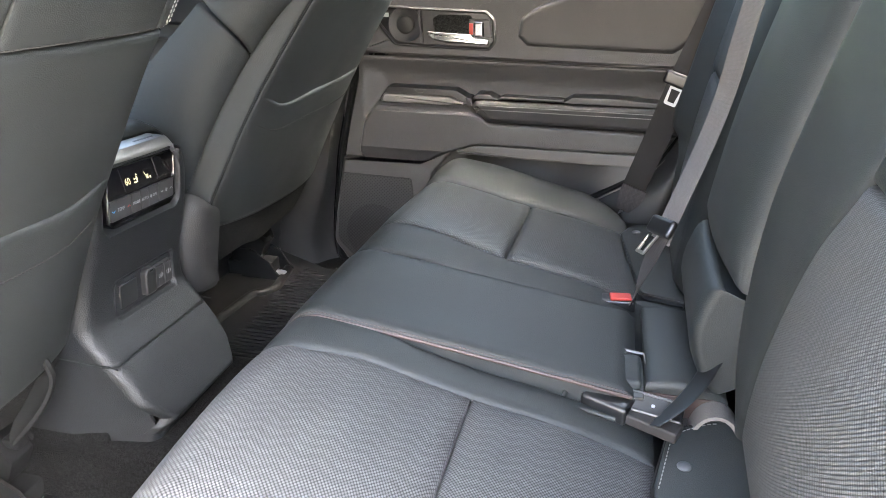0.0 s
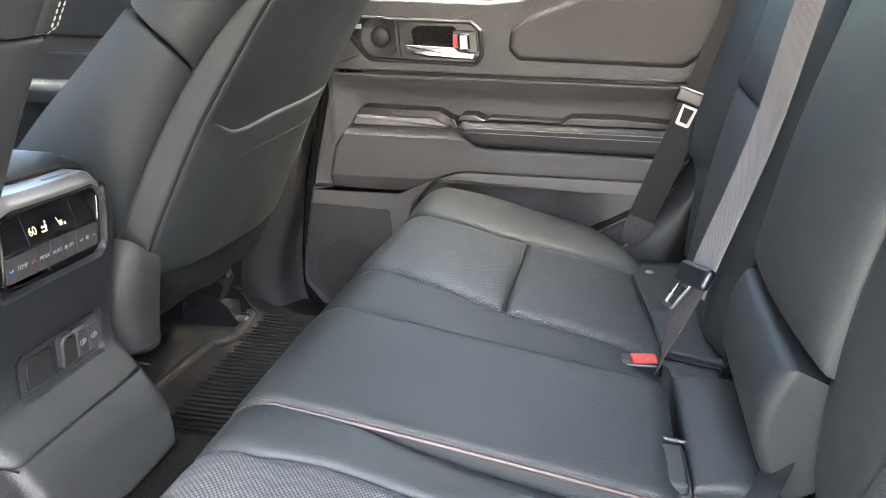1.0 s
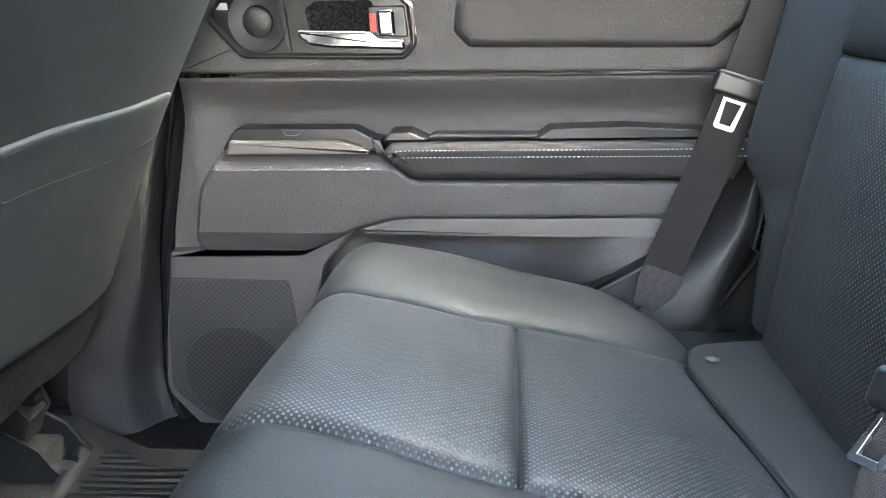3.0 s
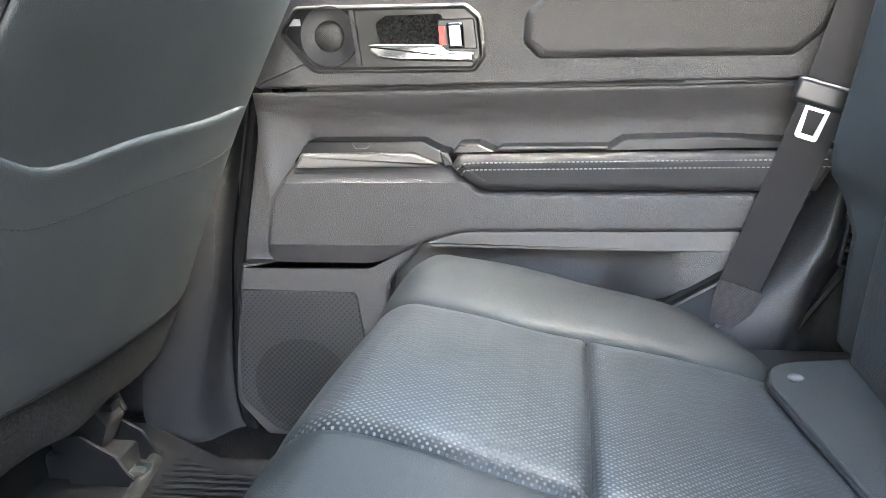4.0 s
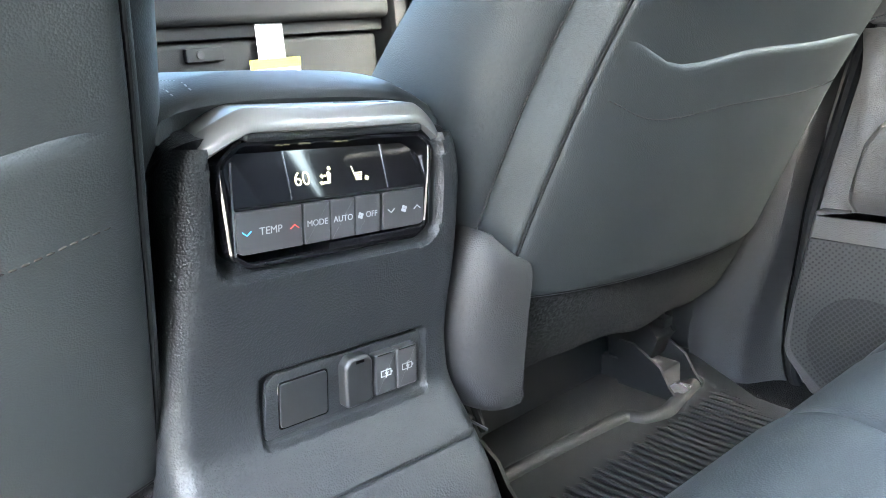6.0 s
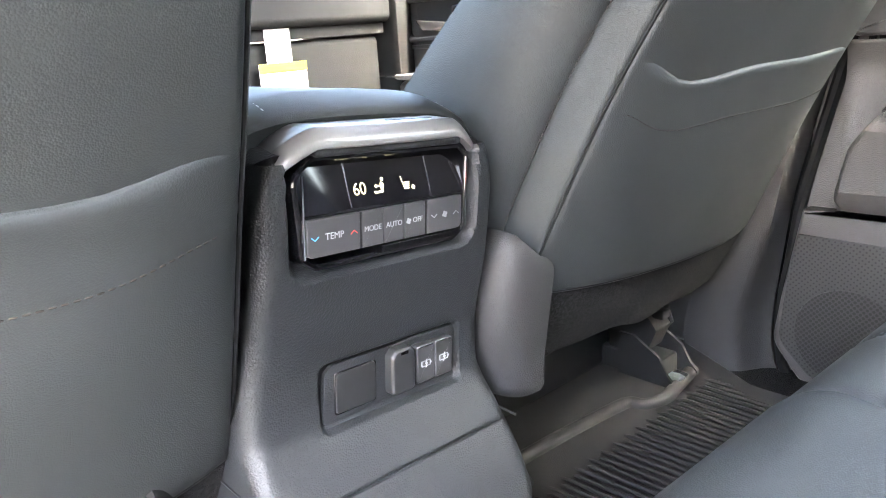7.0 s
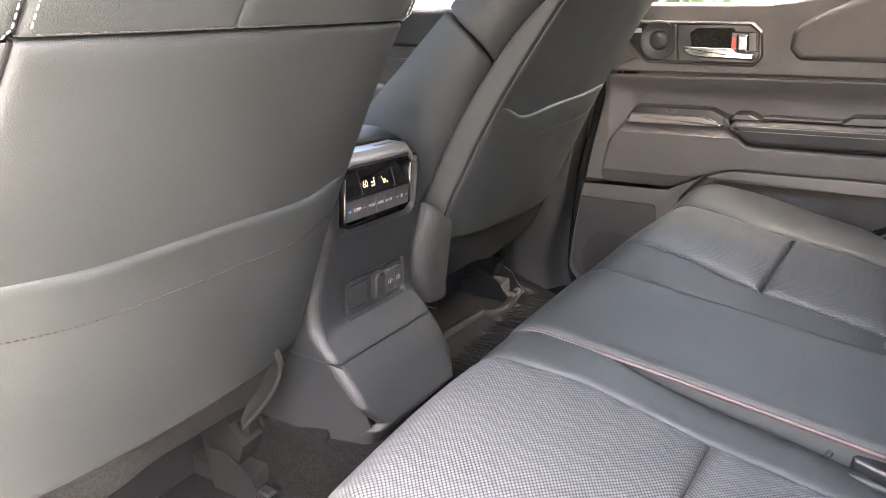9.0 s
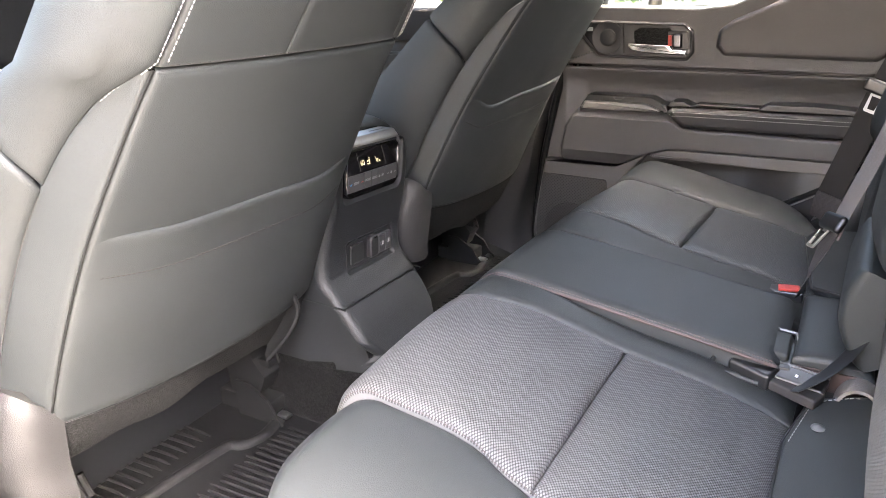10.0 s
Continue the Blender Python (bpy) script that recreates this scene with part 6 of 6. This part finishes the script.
def c_trim(u, v):
    # from the door's slanted edge over a soft ridge, back to the backrest
    z = 0.22 + 0.42 * v
    x0, xr = door_edge(z) + 0.004, ridge_x(z)
    k = np.clip(u / 0.5, 0, 1)
    m = np.clip((u - 0.5) / 0.5, 0, 1)
    x = x0 + (xr - x0) * k + 0.10 * m
    y = 0.728 - 0.058 * np.sin(k * math.pi / 2) ** 1.6 + 0.055 * (1 - np.cos(np.clip(m * 1.7, 0, 1) * math.pi)) / 2
    return np.stack([x, y, z], -1)


solid("pillar_far_trim", surface(c_trim, np.linspace(0, 1, 40), np.linspace(0, 1, 30), thick=0.02, inside=(0.2, 0.95, 0.4)), PLASTIC, "grained black wheel arch trim behind the door", "pillar", kind="structure")
zs = np.linspace(0.24, 0.50, 16)
solid("trim_seal", tube([(door_edge(z) + 0.002, 0.714, z) for z in zs], 0.006, 8), RUBBER, "black rubber door seal", "seal", kind="structure")
solid("trim_seal", tube([(door_edge(z) + 0.017, 0.716, z) for z in zs], 0.0025, 8), CUPLIP, "pale edge of the door opening", "seal", kind="structure")
solid("trim_joint", tube([(0.236, 0.700, 0.28), (0.246, 0.698, 0.304), (0.270, 0.698, 0.348), (0.302, 0.698, 0.398), (0.318, 0.70, 0.43)], 0.006, 8), RUBBER, "black joint of the wheel arch trim", "trim", kind="structure")
vent = thing("side_vent", (0.305, 0.69, 0.42), "small grey slotted vent in the pillar trim", "vent")
part("frame", ring(rounded([(0.288, 0.418), (0.297, 0.497), (0.335, 0.497), (0.330, 0.418)], 0.008), 0.005, face_y, 0.668, 0.70, 0.002), PLASTIC, vent)
part("duct", box((0.293, 0.684, 0.424), (0.330, 0.69, 0.492), 0.001), CUPLIP, vent)
for k in range(6):
    z = 0.428 + k * 0.0115
    part("slat", box((0.294, 0.672, z), (0.330, 0.686, z + 0.0045), 0.001), SMOOTH, vent)

# ---- dashboard and front door, far ahead ----
dash = thing("dashboard", (-1.5, 0.3, 0.2), "black dashboard with glovebox on the passenger side", "dashboard")
part("upper_roll", box((-1.66, -0.74, 0.690), (-1.27, 0.74, 0.86), 0.018, 4), DASH, dash)
part("trim_band", box((-1.62, 0.12, 0.668), (-1.292, 0.69, 0.692), 0.004), DASH, dash, "narrow grey trim band")
part("glovebox", box((-1.62, 0.14, 0.45), (-1.30, 0.68, 0.666), 0.012, 3), DASH, dash)
part("glovebox_latch", box((-1.31, 0.275, 0.632), (-1.288, 0.345, 0.656), 0.004), DASH, dash)
part("lower_panel", box((-1.62, -0.74, 0.2), (-1.36, 0.74, 0.46), 0.02), DASH, dash)
part("end_panel", box((-1.62, 0.69, 0.40), (-1.25, 0.74, 0.80), 0.02), DASH, dash)
part("mark", slab(disc_outline(0.300, 0.644, 0.007, 16), lambda a, b, c: (c, a, b), -1.286, -1.29, 0.0005), SOCKET, dash)
tag = thing("warning_tag", (-1.28, 0.44, 0.6), "white paper hang tag with a yellow heading band", "paper tag")
part("strap", box((-1.291, 0.408, 0.622), (-1.2895, 0.462, 0.690), 0), WHITE, tag)
card = part("card", box((-1.289, 0.388, 0.562), (-1.2875, 0.490, 0.629), 0.0005, 1), WHITE, tag)
part("heading_band", box((-1.2873, 0.388, 0.612), (-1.2865, 0.490, 0.629), 0), YELLOW, card, "yellow heading band")
for k in range(5):
    part("text_line", box((-1.2873, 0.398 + 0.004 * (k % 2), 0.605 - k * 0.008), (-1.2868, 0.480 - 0.006 * (k % 3), 0.6075 - k * 0.008), 0), STRIP, card)
fdoor = thing("front_door", (-1.0, 0.78, 0.2), "black front door trim with chrome handle", "car door", kind="structure")
fdoor.name = "door_2"
part("trim", box((-1.34, 0.735, 0.14), (-0.50, 0.80, 0.760), 0.02, 3), PLASTIC, fdoor)
part("upper_pad", slab(rounded([(-1.02, 0.672), (-0.99, 0.750), (-0.55, 0.750), (-0.55, 0.66)], 0.02), face_y, 0.715, 0.74, 0.01, 3), VINYL, fdoor)
part("arm_pad", box((-1.15, 0.66, 0.54), (-0.55, 0.74, 0.585), 0.015, 3), LEATHER, fdoor)
part("pull_cup", slab(rounded([(-1.39, 0.578), (-1.385, 0.588), (-1.16, 0.583), (-1.11, 0.566), (-1.118, 0.556), (-1.18, 0.570)], 0.004), face_y, 0.69, 0.74, 0.004, 3), CUPLIP, fdoor, "satin grey lip of the door pull")
part("pull_pod", slab(rounded([(-1.40, 0.48), (-1.395, 0.575), (-1.18, 0.568), (-1.10, 0.548), (-1.08, 0.50), (-1.15, 0.47)], 0.012), face_y, 0.694, 0.74, 0.010, 3), DOORSKIN, fdoor)
part("handle_cavity", slab(rounded([(-1.225, 0.672), (-1.235, 0.712), (-1.215, 0.722), (-1.11, 0.722), (-1.09, 0.665)], 0.008), face_y, 0.731, 0.736, 0.001), SMOOTH, fdoor)
part("lock_button", slab(rounded([(-1.122, 0.672), (-1.125, 0.712), (-1.098, 0.712), (-1.092, 0.668)], 0.004), face_y, 0.722, 0.737, 0.004, 3), DARKCHROME, fdoor)
part("waist_line", box((-1.36, 0.728, 0.632), (-0.52, 0.742, 0.640), 0.002), PLASTIC, fdoor)
part("handle_bezel", ring(rounded([(-1.255, 0.645), (-1.285, 0.69), (-1.262, 0.733), (-1.065, 0.733), (-1.048, 0.65)], 0.02), 0.01, face_y, 0.72, 0.737, 0.003), PLASTIC, fdoor)
part("door_handle", slab(rounded([(-1.228, 0.690), (-1.13, 0.682), (-1.088, 0.674), (-1.088, 0.660), (-1.205, 0.668)], 0.004), face_y, 0.715, 0.737, 0.004, 3), CHROME, fdoor, "chrome inside door handle")

# ---- outside ----
# added out of view: cuts low sky light and gives warm reflections
solid("wall_lot_unseen", box((-22, -3.6, -0.5), (22, -3.2, 2.0), 0.02, 1), BROWNWALL, "plain beige wall added out of view, cutting the low sky light", "wall", kind="structure")
solid("ground", slab([(-300, -300), (300, -300), (300, 300), (-300, 300)], lambda a, b, c: (a, b, c), -0.50, -0.6, 0.01, 1), GROUND, "sunlit dark asphalt parking lot", "ground", kind="structure")
house = thing("building", (0, 16, -0.5), "pale low building across the lot", "building")
part("wall", box((-14, 16, -0.5), (6, 22, 3.2), 0.02, 1), FACADE, house)
part("roof", box((-14.3, 15.6, 3.2), (6.3, 22.3, 3.5), 0.02, 1), STRIP, house)
for k in range(6):
    part("window", box((-12 + k * 2.9, 15.96, 0.6), (-10.4 + k * 2.9, 16.02, 2.0), 0.01, 1), GLOSS, house)


def tree(x, y, h, seed):
    """A small street tree: tapered trunk, a few limbs and a loose crown of leaves."""
    rnd = random.Random(seed)
    t = thing("tree", (x, y, -0.5), "leafy green street tree", "tree", "trees")
    bm = tube([(x, y, -0.5), (x + 0.05, y, 0.3), (x, y + 0.05, h * 0.45)], [0.12, 0.09, 0.06], 8)
    for k in range(5):
        a = rnd.uniform(0, 6.28)
        tube([(x, y, h * 0.3), (x + 0.5 * math.cos(a), y + 0.5 * math.sin(a), h * 0.45), (x + 0.9 * math.cos(a), y + 0.9 * math.sin(a), h * 0.62)], [0.05, 0.035, 0.015], 6, bm)
    part("trunk", bm, BARK, t)
    bm = bmesh.new()
    for k in range(1500):
        a, r, q = rnd.uniform(0, 6.28), rnd.uniform(0.1, 1) ** 0.5 * h * 0.42, rnd.uniform(-1, 1)
        c = Vector((x + r * math.cos(a) * (1 - 0.4 * abs(q)), y + r * math.sin(a) * (1 - 0.4 * abs(q)), h * 0.55 + q * h * 0.48))
        u = Vector((rnd.uniform(-1, 1), rnd.uniform(-1, 1), rnd.uniform(-1, 1))).normalized() * 0.09
        w = u.cross(Vector((rnd.uniform(-1, 1), 0.3, rnd.uniform(-1, 1)))).normalized() * 0.05
        bm.faces.new([bm.verts.new(c - u), bm.verts.new(c + w), bm.verts.new(c + u), bm.verts.new(c - w)])
    part("crown", bm, HEDGE, t, "", 0)


for k, (x, y, h) in enumerate(((-2.6, 9.5, 3.0), (-0.6, 10.5, 3.4), (1.9, 9.0, 2.8), (4.6, 10.0, 3.2), (-5.2, 9.8, 3.0))):
    tree(x, y, h, k + 3)
